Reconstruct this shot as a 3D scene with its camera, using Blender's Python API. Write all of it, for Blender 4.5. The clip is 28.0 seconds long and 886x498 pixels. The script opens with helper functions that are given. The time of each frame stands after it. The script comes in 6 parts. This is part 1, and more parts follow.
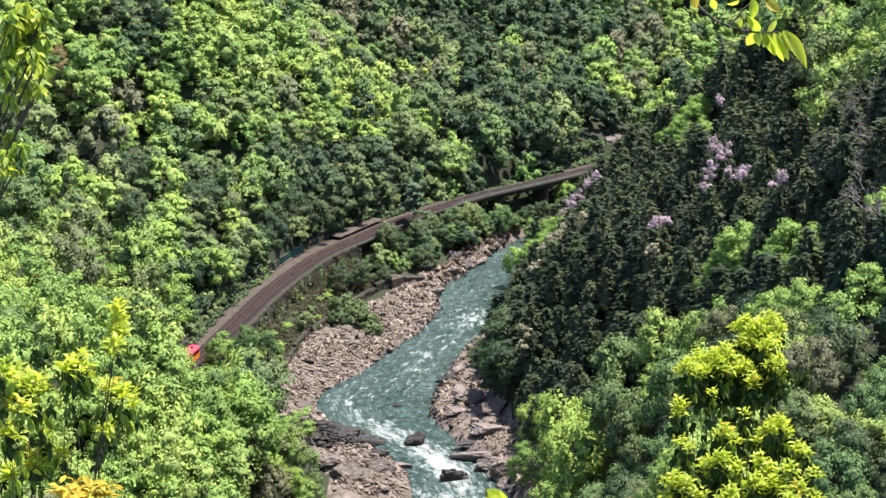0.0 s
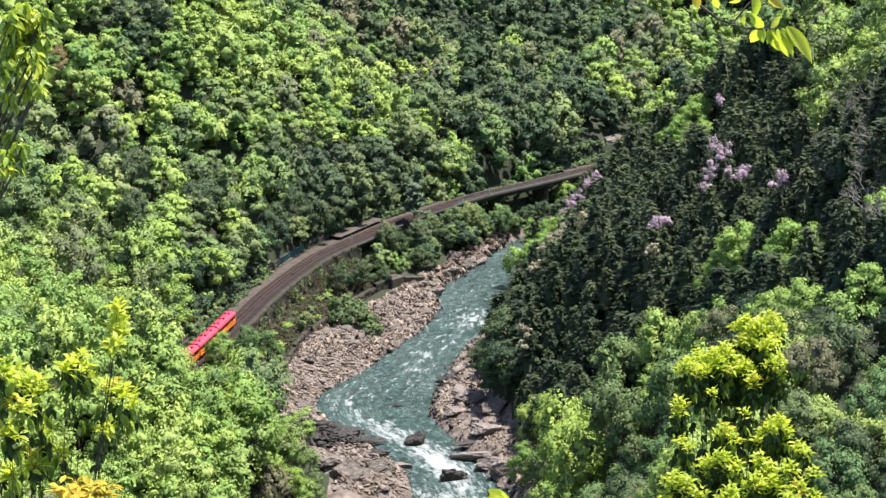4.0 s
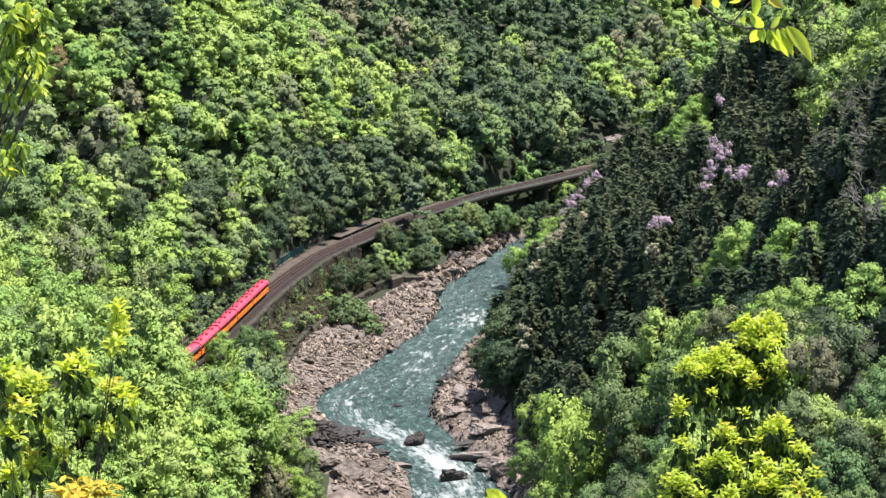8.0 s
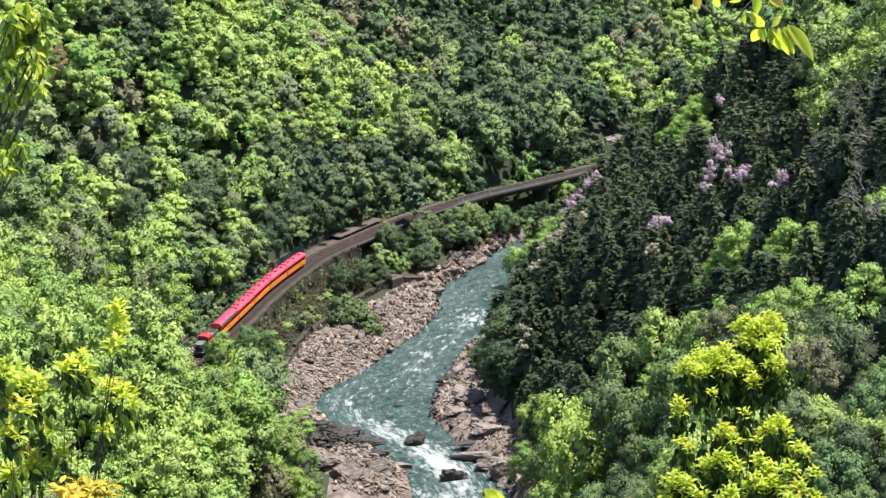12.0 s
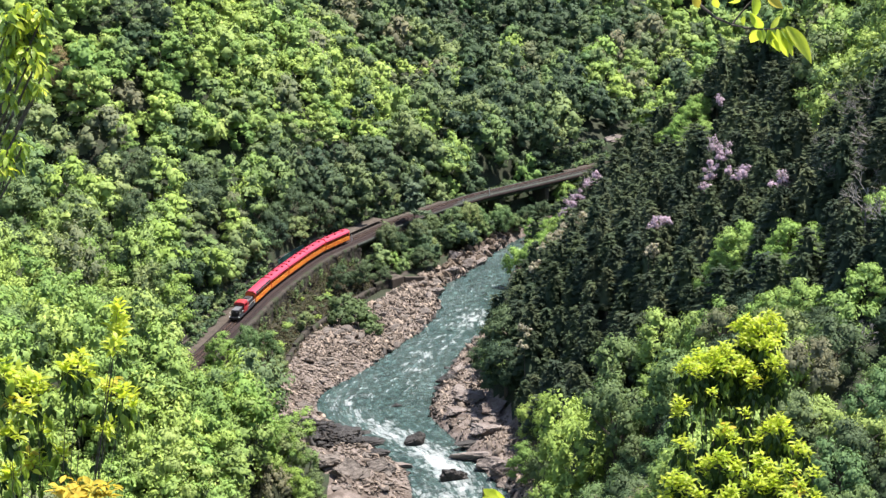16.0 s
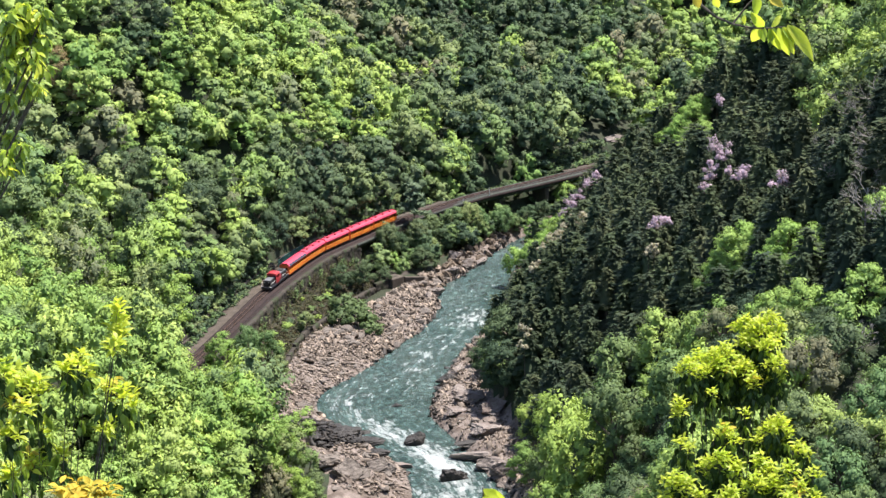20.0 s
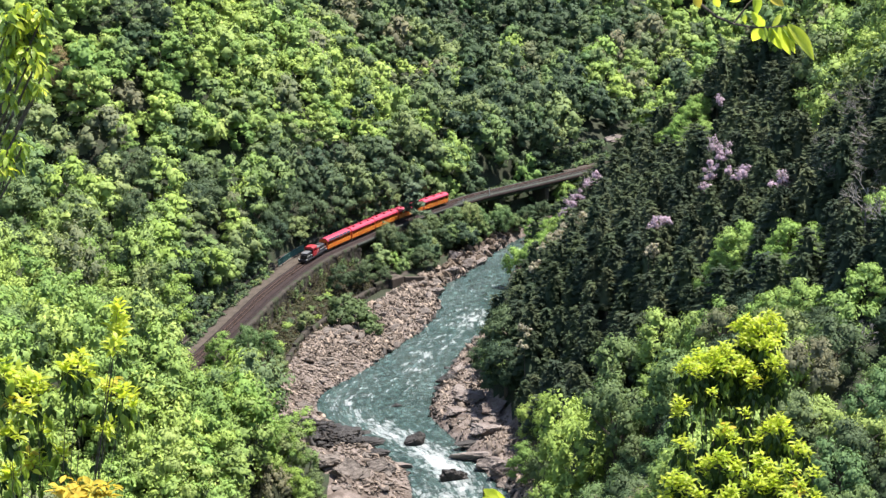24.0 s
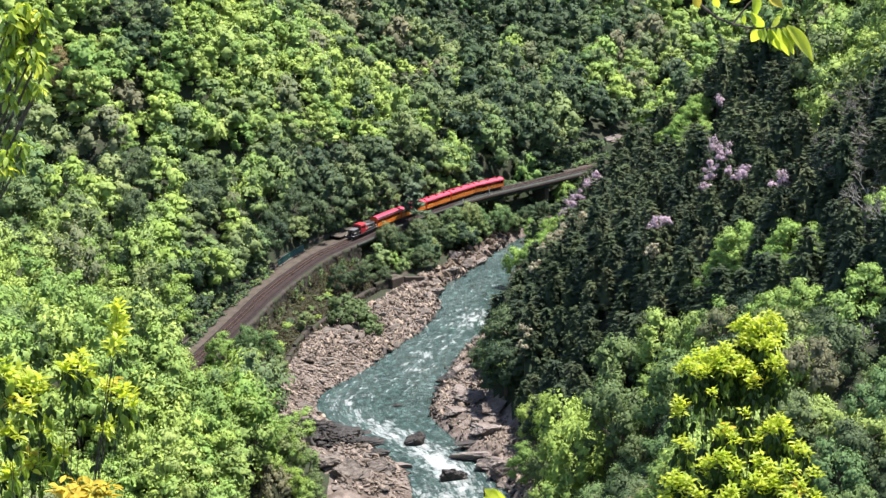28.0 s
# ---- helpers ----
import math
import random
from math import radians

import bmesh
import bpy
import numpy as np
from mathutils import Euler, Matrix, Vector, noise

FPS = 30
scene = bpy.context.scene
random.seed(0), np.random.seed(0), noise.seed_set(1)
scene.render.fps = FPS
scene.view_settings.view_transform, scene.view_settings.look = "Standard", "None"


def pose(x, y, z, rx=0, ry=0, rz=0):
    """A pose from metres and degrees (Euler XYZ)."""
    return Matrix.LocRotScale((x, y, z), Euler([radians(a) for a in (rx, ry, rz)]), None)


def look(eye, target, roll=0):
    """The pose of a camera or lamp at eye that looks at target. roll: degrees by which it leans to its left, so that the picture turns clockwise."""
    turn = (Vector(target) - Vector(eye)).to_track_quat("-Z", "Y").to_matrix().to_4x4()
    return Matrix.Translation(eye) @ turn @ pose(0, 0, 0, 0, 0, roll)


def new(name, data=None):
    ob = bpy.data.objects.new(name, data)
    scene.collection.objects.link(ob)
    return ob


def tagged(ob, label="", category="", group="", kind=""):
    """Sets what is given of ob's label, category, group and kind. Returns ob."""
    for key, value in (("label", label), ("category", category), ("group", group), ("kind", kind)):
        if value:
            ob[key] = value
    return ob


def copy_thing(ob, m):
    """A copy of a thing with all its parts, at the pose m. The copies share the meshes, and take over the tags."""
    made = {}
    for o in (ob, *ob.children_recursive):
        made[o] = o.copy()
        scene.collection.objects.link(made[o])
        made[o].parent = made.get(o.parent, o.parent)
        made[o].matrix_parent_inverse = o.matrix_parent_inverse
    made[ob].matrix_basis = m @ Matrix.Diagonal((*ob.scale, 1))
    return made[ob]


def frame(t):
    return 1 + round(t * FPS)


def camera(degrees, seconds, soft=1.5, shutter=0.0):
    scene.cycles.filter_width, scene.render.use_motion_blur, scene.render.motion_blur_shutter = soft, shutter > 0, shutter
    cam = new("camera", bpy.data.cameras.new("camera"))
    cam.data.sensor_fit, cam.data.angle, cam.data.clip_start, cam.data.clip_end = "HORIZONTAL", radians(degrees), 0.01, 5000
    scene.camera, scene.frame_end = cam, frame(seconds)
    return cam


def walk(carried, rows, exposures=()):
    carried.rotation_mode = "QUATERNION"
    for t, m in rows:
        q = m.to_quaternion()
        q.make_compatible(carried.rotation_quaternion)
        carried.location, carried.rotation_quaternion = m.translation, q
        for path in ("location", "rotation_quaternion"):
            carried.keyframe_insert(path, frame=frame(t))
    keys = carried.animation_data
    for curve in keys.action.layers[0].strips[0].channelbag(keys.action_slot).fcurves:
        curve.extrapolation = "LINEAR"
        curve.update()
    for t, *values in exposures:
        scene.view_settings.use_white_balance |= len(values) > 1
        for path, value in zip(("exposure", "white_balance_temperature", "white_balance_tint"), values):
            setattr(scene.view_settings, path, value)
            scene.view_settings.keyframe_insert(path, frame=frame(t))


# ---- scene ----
cam = camera(28, 28.0, soft=1.45)
EYE = Vector((0, 0, 150))
PITCH = radians(15.23)
VIEW = look(EYE, EYE + Vector((0, math.cos(PITCH), -math.sin(PITCH))))
walk(cam, [(0, VIEW), (28, VIEW)], exposures=[(0, 1.25, 6450, 14), (28, 1.25, 6450, 14)])

# ---- light ----
SUN = Vector((0.30, 0.20, 0.92)).normalized()
world = bpy.data.worlds.new("sky")
scene.world = world
world.use_nodes = True
wn = world.node_tree.nodes
sky = wn.new("ShaderNodeTexSky")
sky.sky_type, sky.sun_disc = "NISHITA", False
sky.sun_elevation = math.asin(SUN.z)
sky.sun_rotation = math.atan2(SUN.x, SUN.y)
wn["Background"].inputs["Strength"].default_value = 0.11
world.node_tree.links.new(sky.outputs[0], wn["Background"].inputs["Color"])
sun = new("sun", bpy.data.lights.new("sun", "SUN"))
sun.data.energy, sun.data.angle, sun.data.color = 5.0, radians(1.5), (1, 0.95, 0.86)
sun.matrix_world = look((0, 0, 400), Vector((0, 0, 400)) - SUN)


# ---- materials ----
def mat(name, rough=0.7, metal=0.0, spec=0.3):
    m = bpy.data.materials.new(name)
    m.use_nodes = True
    b = m.node_tree.nodes["Principled BSDF"]
    b.inputs["Roughness"].default_value = rough
    b.inputs["Metallic"].default_value = metal
    b.inputs["Specular IOR Level"].default_value = spec
    return m, m.node_tree.nodes, m.node_tree.links, b


def ramp(n, l, fac, stops):
    r = n.new("ShaderNodeValToRGB")
    e = r.color_ramp.elements
    while len(e) < len(stops):
        e.new(0.5)
    for el, (p, c) in zip(e, stops):
        el.position, el.color = p, (*c, 1)
    l.new(fac, r.inputs[0])
    return r.outputs[0]


def tex_noise(n, l, co, scale, detail=4, rough=0.55):
    t = n.new("ShaderNodeTexNoise")
    t.inputs["Scale"].default_value = scale
    t.inputs["Detail"].default_value = detail
    t.inputs["Roughness"].default_value = rough
    l.new(co, t.inputs["Vector"])
    return t.outputs["Fac"]


def mix(n, l, a, b, fac, mode="MIX"):
    m = n.new("ShaderNodeMix")
    m.data_type, m.blend_type = "RGBA", mode
    for sock, v in ((m.inputs[6], a), (m.inputs[7], b), (m.inputs[0], fac)):
        if hasattr(v, "links"):
            l.new(v, sock)
        else:
            sock.default_value = (*v, 1) if isinstance(v, tuple) else v
    return m.outputs[2]


def bump(n, l, b, h, strength, dist):
    k = n.new("ShaderNodeBump")
    k.inputs["Strength"].default_value, k.inputs["Distance"].default_value = strength, dist
    l.new(h, k.inputs["Height"])
    l.new(k.outputs[0], b.inputs["Normal"])


def surface(name, dark, light, scale, fine=8.0, rough=0.8, bump_d=0.05, spec=0.3, metal=0.0, third=None, broken=False):
    """Two-scale weathered surface: broad stains and fine grain."""
    m, n, l, b = mat(name, rough, metal, spec)
    g = n.new("ShaderNodeNewGeometry")
    big = tex_noise(n, l, g.outputs["Position"], scale)
    small = tex_noise(n, l, g.outputs["Position"], scale * fine, 6)
    c = ramp(n, l, big, [(0.3, dark), (0.7, light)])
    c2 = ramp(n, l, small, [(0.3, tuple(v * 0.6 for v in dark)), (0.7, light)])
    c = mix(n, l, c, c2, 0.5)
    if third:
        t = tex_noise(n, l, g.outputs["Position"], scale * 0.6, 3)
        f = ramp(n, l, t, [(0.5, (0, 0, 0)), (0.62, (1, 1, 1))])
        c = mix(n, l, c, third, f)
    if broken:
        isl = ramp(n, l, g.outputs["Random Per Island"], [(0, (0.35, 0.33, 0.3)), (0.55, (0.85, 0.83, 0.8)), (1, (1.5, 1.42, 1.3))])
        c = mix(n, l, c, isl, 1.0, "MULTIPLY")
    l.new(c, b.inputs["Base Color"])
    bump(n, l, b, small, 0.7, bump_d)
    return m


def paint(name, col, rough=0.45, spec=0.5, metal=0.0):
    m, n, l, b = mat(name, rough, metal, spec)
    g = n.new("ShaderNodeTexCoord")
    f = tex_noise(n, l, g.outputs["Object"], 1.3, 6, 0.7)
    l.new(ramp(n, l, f, [(0.25, tuple(v * 0.72 for v in col)), (0.6, col)]), b.inputs["Base Color"])
    return m


def leaf_mat(name, cols, stuff, thin=0.18, spec=0.10, rough=0.6, relief=2.2):
    """Leaves: a tint for each tree, a smaller change from spray to spray, light through the blade."""
    m, n, l, b = mat(name, rough, 0, spec)
    g = n.new("ShaderNodeNewGeometry")
    if stuff:
        at = n.new("ShaderNodeAttribute")
        at.attribute_name = "tint"
        fac = at.outputs["Fac"]
    else:
        o = n.new("ShaderNodeObjectInfo")
        fac = o.outputs["Random"]
    k = len(cols) - 1
    c = ramp(n, l, fac, [(i / k, c) for i, c in enumerate(cols)])
    isl = ramp(n, l, g.outputs["Random Per Island"], [(0, (0.76, 0.79, 0.80)), (0.55, (1, 1, 1)), (1, (1.18, 1.15, 1.03))])
    c = mix(n, l, c, isl, 1.0, "MULTIPLY")
    l.new(c, b.inputs["Base Color"])
    bump(n, l, b, tex_noise(n, l, g.outputs["Position"], relief, 5, 0.65), 0.45, 0.5 / relief)
    tr = n.new("ShaderNodeBsdfTranslucent")
    tc = mix(n, l, c, (1.0, 1.0, 0.75), 1.0, "MULTIPLY")
    l.new(tc, tr.inputs["Color"])
    ms = n.new("ShaderNodeMixShader")
    ms.inputs[0].default_value = thin
    l.new(b.outputs[0], ms.inputs[1])
    l.new(tr.outputs[0], ms.inputs[2])
    l.new(ms.outputs[0], n["Material Output"].inputs["Surface"])
    return m


FRESH = [(0.204, 0.307, 0.064), (0.308, 0.408, 0.103), (0.147, 0.254, 0.069), (0.290, 0.373, 0.110), (0.190, 0.313, 0.077)]
MID = [(0.100, 0.172, 0.067), (0.171, 0.250, 0.088), (0.106, 0.154, 0.069), (0.204, 0.255, 0.100), (0.111, 0.194, 0.077), (0.172, 0.166, 0.101)]
DEEP = [(0.056, 0.098, 0.049), (0.093, 0.133, 0.064), (0.046, 0.079, 0.048), (0.112, 0.157, 0.075)]
CONI = [(0.052, 0.076, 0.040), (0.074, 0.099, 0.047), (0.036, 0.056, 0.036), (0.083, 0.099, 0.051), (0.045, 0.071, 0.040)]
M = {
    "fresh": leaf_mat("fresh_leaves", FRESH, False), "mid": leaf_mat("green_leaves", MID, False),
    "deep": leaf_mat("dark_leaves", DEEP, False), "coni": leaf_mat("cypress_sprays", CONI, False, thin=0.12, spec=0.08, rough=0.7),
    "fresh_wood": leaf_mat("fresh_woodland", FRESH, True), "mid_wood": leaf_mat("green_woodland", MID, True),
    "deep_wood": leaf_mat("dark_woodland", DEEP, True), "coni_wood": leaf_mat("cypress_woodland", CONI, True, 0.12, 0.08, 0.7),
    "bright": leaf_mat("bright_spring_leaves", [(0.228, 0.378, 0.090), (0.285, 0.410, 0.112), (0.250, 0.375, 0.102)], False),
    "bark": surface("bark", (0.05, 0.04, 0.03), (0.14, 0.12, 0.09), 3.0),
    "pale_bark": surface("pale_bark", (0.15, 0.135, 0.12), (0.34, 0.315, 0.285), 4.0),
    "soil": surface("forest_floor", (0.013, 0.018, 0.008), (0.032, 0.040, 0.017), 0.4, 10, bump_d=0.2, third=(0.018, 0.034, 0.011)),
    "rock": surface("river_rock", (0.06, 0.050, 0.043), (0.22, 0.189, 0.163), 0.45, 9, 0.85, 0.3),
    "chips": surface("broken_rock", (0.085, 0.069, 0.058), (0.31, 0.263, 0.226), 0.5, 9, 0.9, 0.08, broken=True),
    "rubble": surface("rock_shelf", (0.075, 0.061, 0.053), (0.30, 0.247, 0.213), 0.35, 11, 0.9, 0.45, third=(0.110, 0.086, 0.070)),
    "ledge": surface("river_ledge", (0.085, 0.072, 0.064), (0.31, 0.265, 0.236), 0.5, 9, 0.85, 0.3, third=(0.150, 0.120, 0.104)),
    "bank_rock": surface("brown_bank_rock", (0.05, 0.038, 0.028), (0.19, 0.145, 0.105), 0.5, 8, 0.9, 0.2),
    "needles": leaf_mat("grey_green_needles", [(0.105, 0.150, 0.092), (0.12, 0.165, 0.10)], False),
    "wet_chips": surface("wet_broken_rock", (0.008, 0.007, 0.006), (0.036, 0.030, 0.026), 0.5, 9, 0.6, 0.08, broken=True),
    "dry": leaf_mat("dry_undergrowth", [(0.065, 0.053, 0.031), (0.046, 0.054, 0.023), (0.09, 0.075, 0.045), (0.04, 0.05, 0.022)], True),
    "wet_rock": surface("wet_rock", (0.011, 0.010, 0.009), (0.046, 0.041, 0.037), 0.5, 8, 0.6, 0.2, 0.3),
    "ballast": surface("ballast", (0.014, 0.0092, 0.0085), (0.040, 0.025, 0.0225), 0.5, 20, 0.95, 0.06),
    "verge": surface("gravel_verge", (0.030, 0.025, 0.020), (0.105, 0.086, 0.068), 0.4, 16, 0.95, 0.05),
    "masonry": surface("old_masonry", (0.018, 0.016, 0.013), (0.075, 0.064, 0.052), 0.4, 10, 0.95, 0.08, third=(0.03, 0.04, 0.018)),
    "concrete": surface("weathered_concrete", (0.035, 0.029, 0.023), (0.125, 0.103, 0.083), 0.45, 12, 0.9, 0.04),
    "rust": surface("rusty_steel", (0.05, 0.026, 0.018), (0.10, 0.06, 0.045), 2.0, 10, 0.6, 0.01),
    "sleeper": surface("dark_sleeper", (0.03, 0.022, 0.018), (0.07, 0.05, 0.042), 1.5, 8, 0.9, 0.02),
    "girder": paint("dull_green_paint", (0.055, 0.10, 0.085), 0.6), "kerb": surface("pale_kerb", (0.025, 0.03, 0.024), (0.062, 0.07, 0.058), 0.4),
    "fence": paint("teal_paint", (0.07, 0.19, 0.17), 0.5), "white": paint("white_paint", (0.72, 0.72, 0.68), 0.5),
    "red": paint("red_roof_paint", (0.50, 0.045, 0.085), 0.42), "orange": paint("orange_paint", (0.80, 0.135, 0.030), 0.45),
    "yellow": paint("yellow_paint", (0.82, 0.42, 0.04), 0.4), "maroon": paint("maroon_paint", (0.20, 0.012, 0.022), 0.5),
    "dark": paint("dark_interior", (0.018, 0.014, 0.014), 0.6), "black": paint("black_paint", (0.02, 0.02, 0.022), 0.4),
    "grey": paint("grey_roof_paint", (0.12, 0.123, 0.128), 0.5), "locored": paint("loco_red_paint", (0.36, 0.026, 0.032), 0.42),
    "steel": paint("steel", (0.25, 0.25, 0.25), 0.35, 0.5, 1.0),
    "pink_flower": leaf_mat("mauve_blossom", [(0.46, 0.34, 0.45), (0.54, 0.42, 0.52), (0.40, 0.31, 0.40)], False, thin=0.3),
    "cream_flower": leaf_mat("cream_blossom", [(0.36, 0.34, 0.24), (0.44, 0.40, 0.30)], False, thin=0.3),
    "greyleaf": leaf_mat("grey_green_leaves", [(0.085, 0.135, 0.065), (0.100, 0.150, 0.072)], False),
    "shelfbush": leaf_mat("grey_green_shrub_leaves", [(0.085, 0.125, 0.055), (0.11, 0.16, 0.065)], False),
    "russet": leaf_mat("russet_leaves", [(0.20, 0.16, 0.08), (0.23, 0.175, 0.085)], False),
    "sprout": leaf_mat("yellow_green_leaves", [(0.54, 0.63, 0.06), (0.60, 0.66, 0.08), (0.46, 0.60, 0.06)], False, relief=60.0, thin=0.6, spec=0.4, rough=0.35),
    "midleaf": leaf_mat("green_hanging_leaves", [(0.26, 0.37, 0.06), (0.34, 0.46, 0.07)], False, relief=60.0, thin=0.45, spec=0.45, rough=0.35),
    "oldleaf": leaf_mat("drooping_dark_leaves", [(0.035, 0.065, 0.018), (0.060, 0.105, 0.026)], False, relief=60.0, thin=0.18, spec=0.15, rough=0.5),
    "goldleaf": leaf_mat("golden_leaves", [(0.56, 0.47, 0.07), (0.58, 0.42, 0.06)], False, relief=60.0, thin=0.4),
}
M["foam"] = surface("foam", (0.07, 0.11, 0.105), (0.16, 0.21, 0.20), 1.5, 6, 0.8, 0.05)
gm, gn, gl, gb = mat("window_glass", 0.05, 0, 0.5)
gb.inputs["Base Color"].default_value = (0.03, 0.035, 0.04, 1)
M["glass"] = gm


def water_material():
    m, n, l, b = mat("river_water", 0.12, 0, 0.5)
    g = n.new("ShaderNodeNewGeometry")
    mp = n.new("ShaderNodeAttribute")
    mp.attribute_name = "flow"
    white = n.new("ShaderNodeAttribute")
    white.attribute_name = "rapids"
    f1 = tex_noise(n, l, mp.outputs["Vector"], 0.16, 5)
    f2 = tex_noise(n, l, mp.outputs["Vector"], 0.55, 8, 0.72)
    across = n.new("ShaderNodeMapping")
    across.inputs["Scale"].default_value = (0.55, 2.6, 1)
    l.new(mp.outputs["Vector"], across.inputs["Vector"])
    f3 = tex_noise(n, l, across.outputs["Vector"], 0.85, 7, 0.66)
    # colour carries the sky's reflection: paler base, light ripple crests, dark troughs
    base = ramp(n, l, f1, [(0.3, (0.031, 0.060, 0.055)), (0.7, (0.068, 0.112, 0.104))])
    ripple_light = ramp(n, l, f3, [(0.34, (0.30, 0.37, 0.35)), (0.49, (0.82, 0.88, 0.86)), (0.59, (1.7, 1.64, 1.64)), (0.70, (3.6, 3.3, 3.3))])
    base = mix(n, l, base, ripple_light, 1.0, "MULTIPLY")
    add = n.new("ShaderNodeMath")
    add.operation = "ADD"
    l.new(f2, add.inputs[0])
    l.new(white.outputs["Fac"], add.inputs[1])
    foam = ramp(n, l, add.outputs[0], [(0.61, (0, 0, 0)), (0.71, (0.3,) * 3), (0.88, (1, 1, 1))])
    l.new(mix(n, l, base, (0.62, 0.66, 0.66), foam), b.inputs["Base Color"])
    l.new(ramp(n, l, foam, [(0, (0.14,) * 3), (1, (0.8,) * 3)]), b.inputs["Roughness"])
    hsum = n.new("ShaderNodeMath")
    hsum.operation = "MULTIPLY_ADD"
    hsum.inputs[1].default_value = 0.45
    l.new(f3, hsum.inputs[0])
    l.new(f2, hsum.inputs[2])
    bump(n, l, b, hsum.outputs[0], 1.0, 1.5)
    return m


M["water"] = water_material()


# ---- mesh helpers ----
def part(name, bm, material, parent=None, label=""):
    me = bpy.data.meshes.new(name)
    bm.to_mesh(me)
    bm.free()
    me.materials.append(material)
    ob = new(name, me)
    if parent is not None:
        ob.parent = parent
    return tagged(ob, label)


def empty(name, at=(0, 0, 0)):
    e = new(name)
    e.location = at
    return e


def piece(name, me, parent=None, m=None):
    """One more object on a shared mesh."""
    ob = new(name, me)
    if parent is not None:
        ob.parent = parent
    if m is not None:
        ob.matrix_basis = m
    return ob


def mesh_np(name, verts, quads, material=None, smooth=False):
    me = bpy.data.meshes.new(name)
    quads = np.asarray(quads, dtype=np.int32)
    k = quads.shape[1]
    me.vertices.add(len(verts))
    me.vertices.foreach_set("co", np.asarray(verts, dtype=np.float32).ravel())
    me.loops.add(quads.size)
    me.loops.foreach_set("vertex_index", quads.ravel())
    me.polygons.add(len(quads))
    me.polygons.foreach_set("loop_start", np.arange(0, quads.size, k, dtype=np.int32))
    if smooth:
        me.polygons.foreach_set("use_smooth", np.ones(len(quads), dtype=bool))
    me.update(calc_edges=True)
    if material:
        me.materials.append(material)
    return me


def box(bm, x0, x1, y0, y1, z0, z1, bevel=0.0):
    vs = [bm.verts.new((x, y, z)) for z in (z0, z1) for x, y in ((x0, y0), (x1, y0), (x1, y1), (x0, y1))]
    fs = [bm.faces.new([vs[i] for i in f]) for f in ((3, 2, 1, 0), (4, 5, 6, 7), (0, 1, 5, 4), (1, 2, 6, 5), (2, 3, 7, 6), (3, 0, 4, 7))]
    if bevel:
        bmesh.ops.bevel(bm, geom=list({e for f in fs for e in f.edges}), offset=bevel, segments=1, affect="EDGES")
    return bm


def boxes(*specs, bevel=0.0):
    bm = bmesh.new()
    for s in specs:
        box(bm, *s, bevel=bevel)
    return bm


def tube(bm, pts, radii, sides=6):
    """A tapered limb through the points."""
    rings = []
    for i, p in enumerate(pts):
        p = Vector(p)
        d = (Vector(pts[min(i + 1, len(pts) - 1)]) - Vector(pts[max(i - 1, 0)])).normalized()
        q = d.to_track_quat("Z", "Y")
        rings.append([bm.verts.new(p + q @ Vector((radii[i] * math.cos(a), radii[i] * math.sin(a), 0)))
                      for a in [2 * math.pi * k / sides for k in range(sides)]])
    for a, b in zip(rings, rings[1:]):
        for k in range(sides):
            bm.faces.new((a[k], a[(k + 1) % sides], b[(k + 1) % sides], b[k]))
    bm.faces.new(rings[-1])
    bm.faces.new(rings[0][::-1])
    return bm


# ---- plan: river, track, slopes ----
RIVER = [(-620, -20, 15), (-260, 60, 15), (-70, 180, 14), (-4, 270, 13), (4, 335, 12), (1, 362, 8.5), (-6, 380, 9), (-14, 396, 11.5), (-16.5, 409, 14),
         (-11, 426, 11), (-5, 445, 9), (3, 465, 8.5), (7.5, 486, 8.5), (9, 503, 10), (14, 521, 7), (21, 541, 6), (31, 560, 7),
         (50, 578, 9), (84, 598, 11), (170, 625, 14), (420, 680, 16), (900, 760, 18)]
TRACK = [(-700, -120), (-330, 40), (-186, 160), (-118, 240), (-91, 290), (-79, 322), (-71.5, 350), (-65.2, 376), (-59.8, 399), (-55.8, 418), (-51.6, 439.1), (-48.8, 453.2), (-45.4, 466.8),
         (-41.5, 480), (-37, 494), (-31.7, 505.2), (-25.6, 516.2), (-15.6, 534.2), (0.8, 558.2), (10.5, 571), (20, 580.5), (31, 591), (42, 602),
         (52.5, 612.5), (72, 632), (110, 662), (220, 720), (600, 840)]
ZT = 13.0


def spline(pts, step):
    """Catmull-Rom through the points, resampled evenly."""
    p = np.array(pts, dtype=float)
    q = np.vstack([2 * p[0] - p[1], p, 2 * p[-1] - p[-2]])
    out = []
    for i in range(1, len(q) - 2):
        u = np.linspace(0, 1, 40, endpoint=False)[:, None]
        a, b, c, d = q[i - 1], q[i], q[i + 1], q[i + 2]
        out.append(0.5 * (2 * b + (c - a) * u + (2 * a - 5 * b + 4 * c - d) * u**2 + (3 * b - a - 3 * c + d) * u**3))
    out = np.vstack(out + [p[-1:]])
    s = np.concatenate([[0], np.cumsum(np.hypot(*np.diff(out[:, :2], axis=0).T))])
    g = np.arange(0, s[-1], step)
    return np.stack([np.interp(g, s, out[:, k]) for k in range(out.shape[1])], 1), g


river_c, river_s = spline(RIVER, 2.0)
track_c, track_s = spline(TRACK, 1.0)


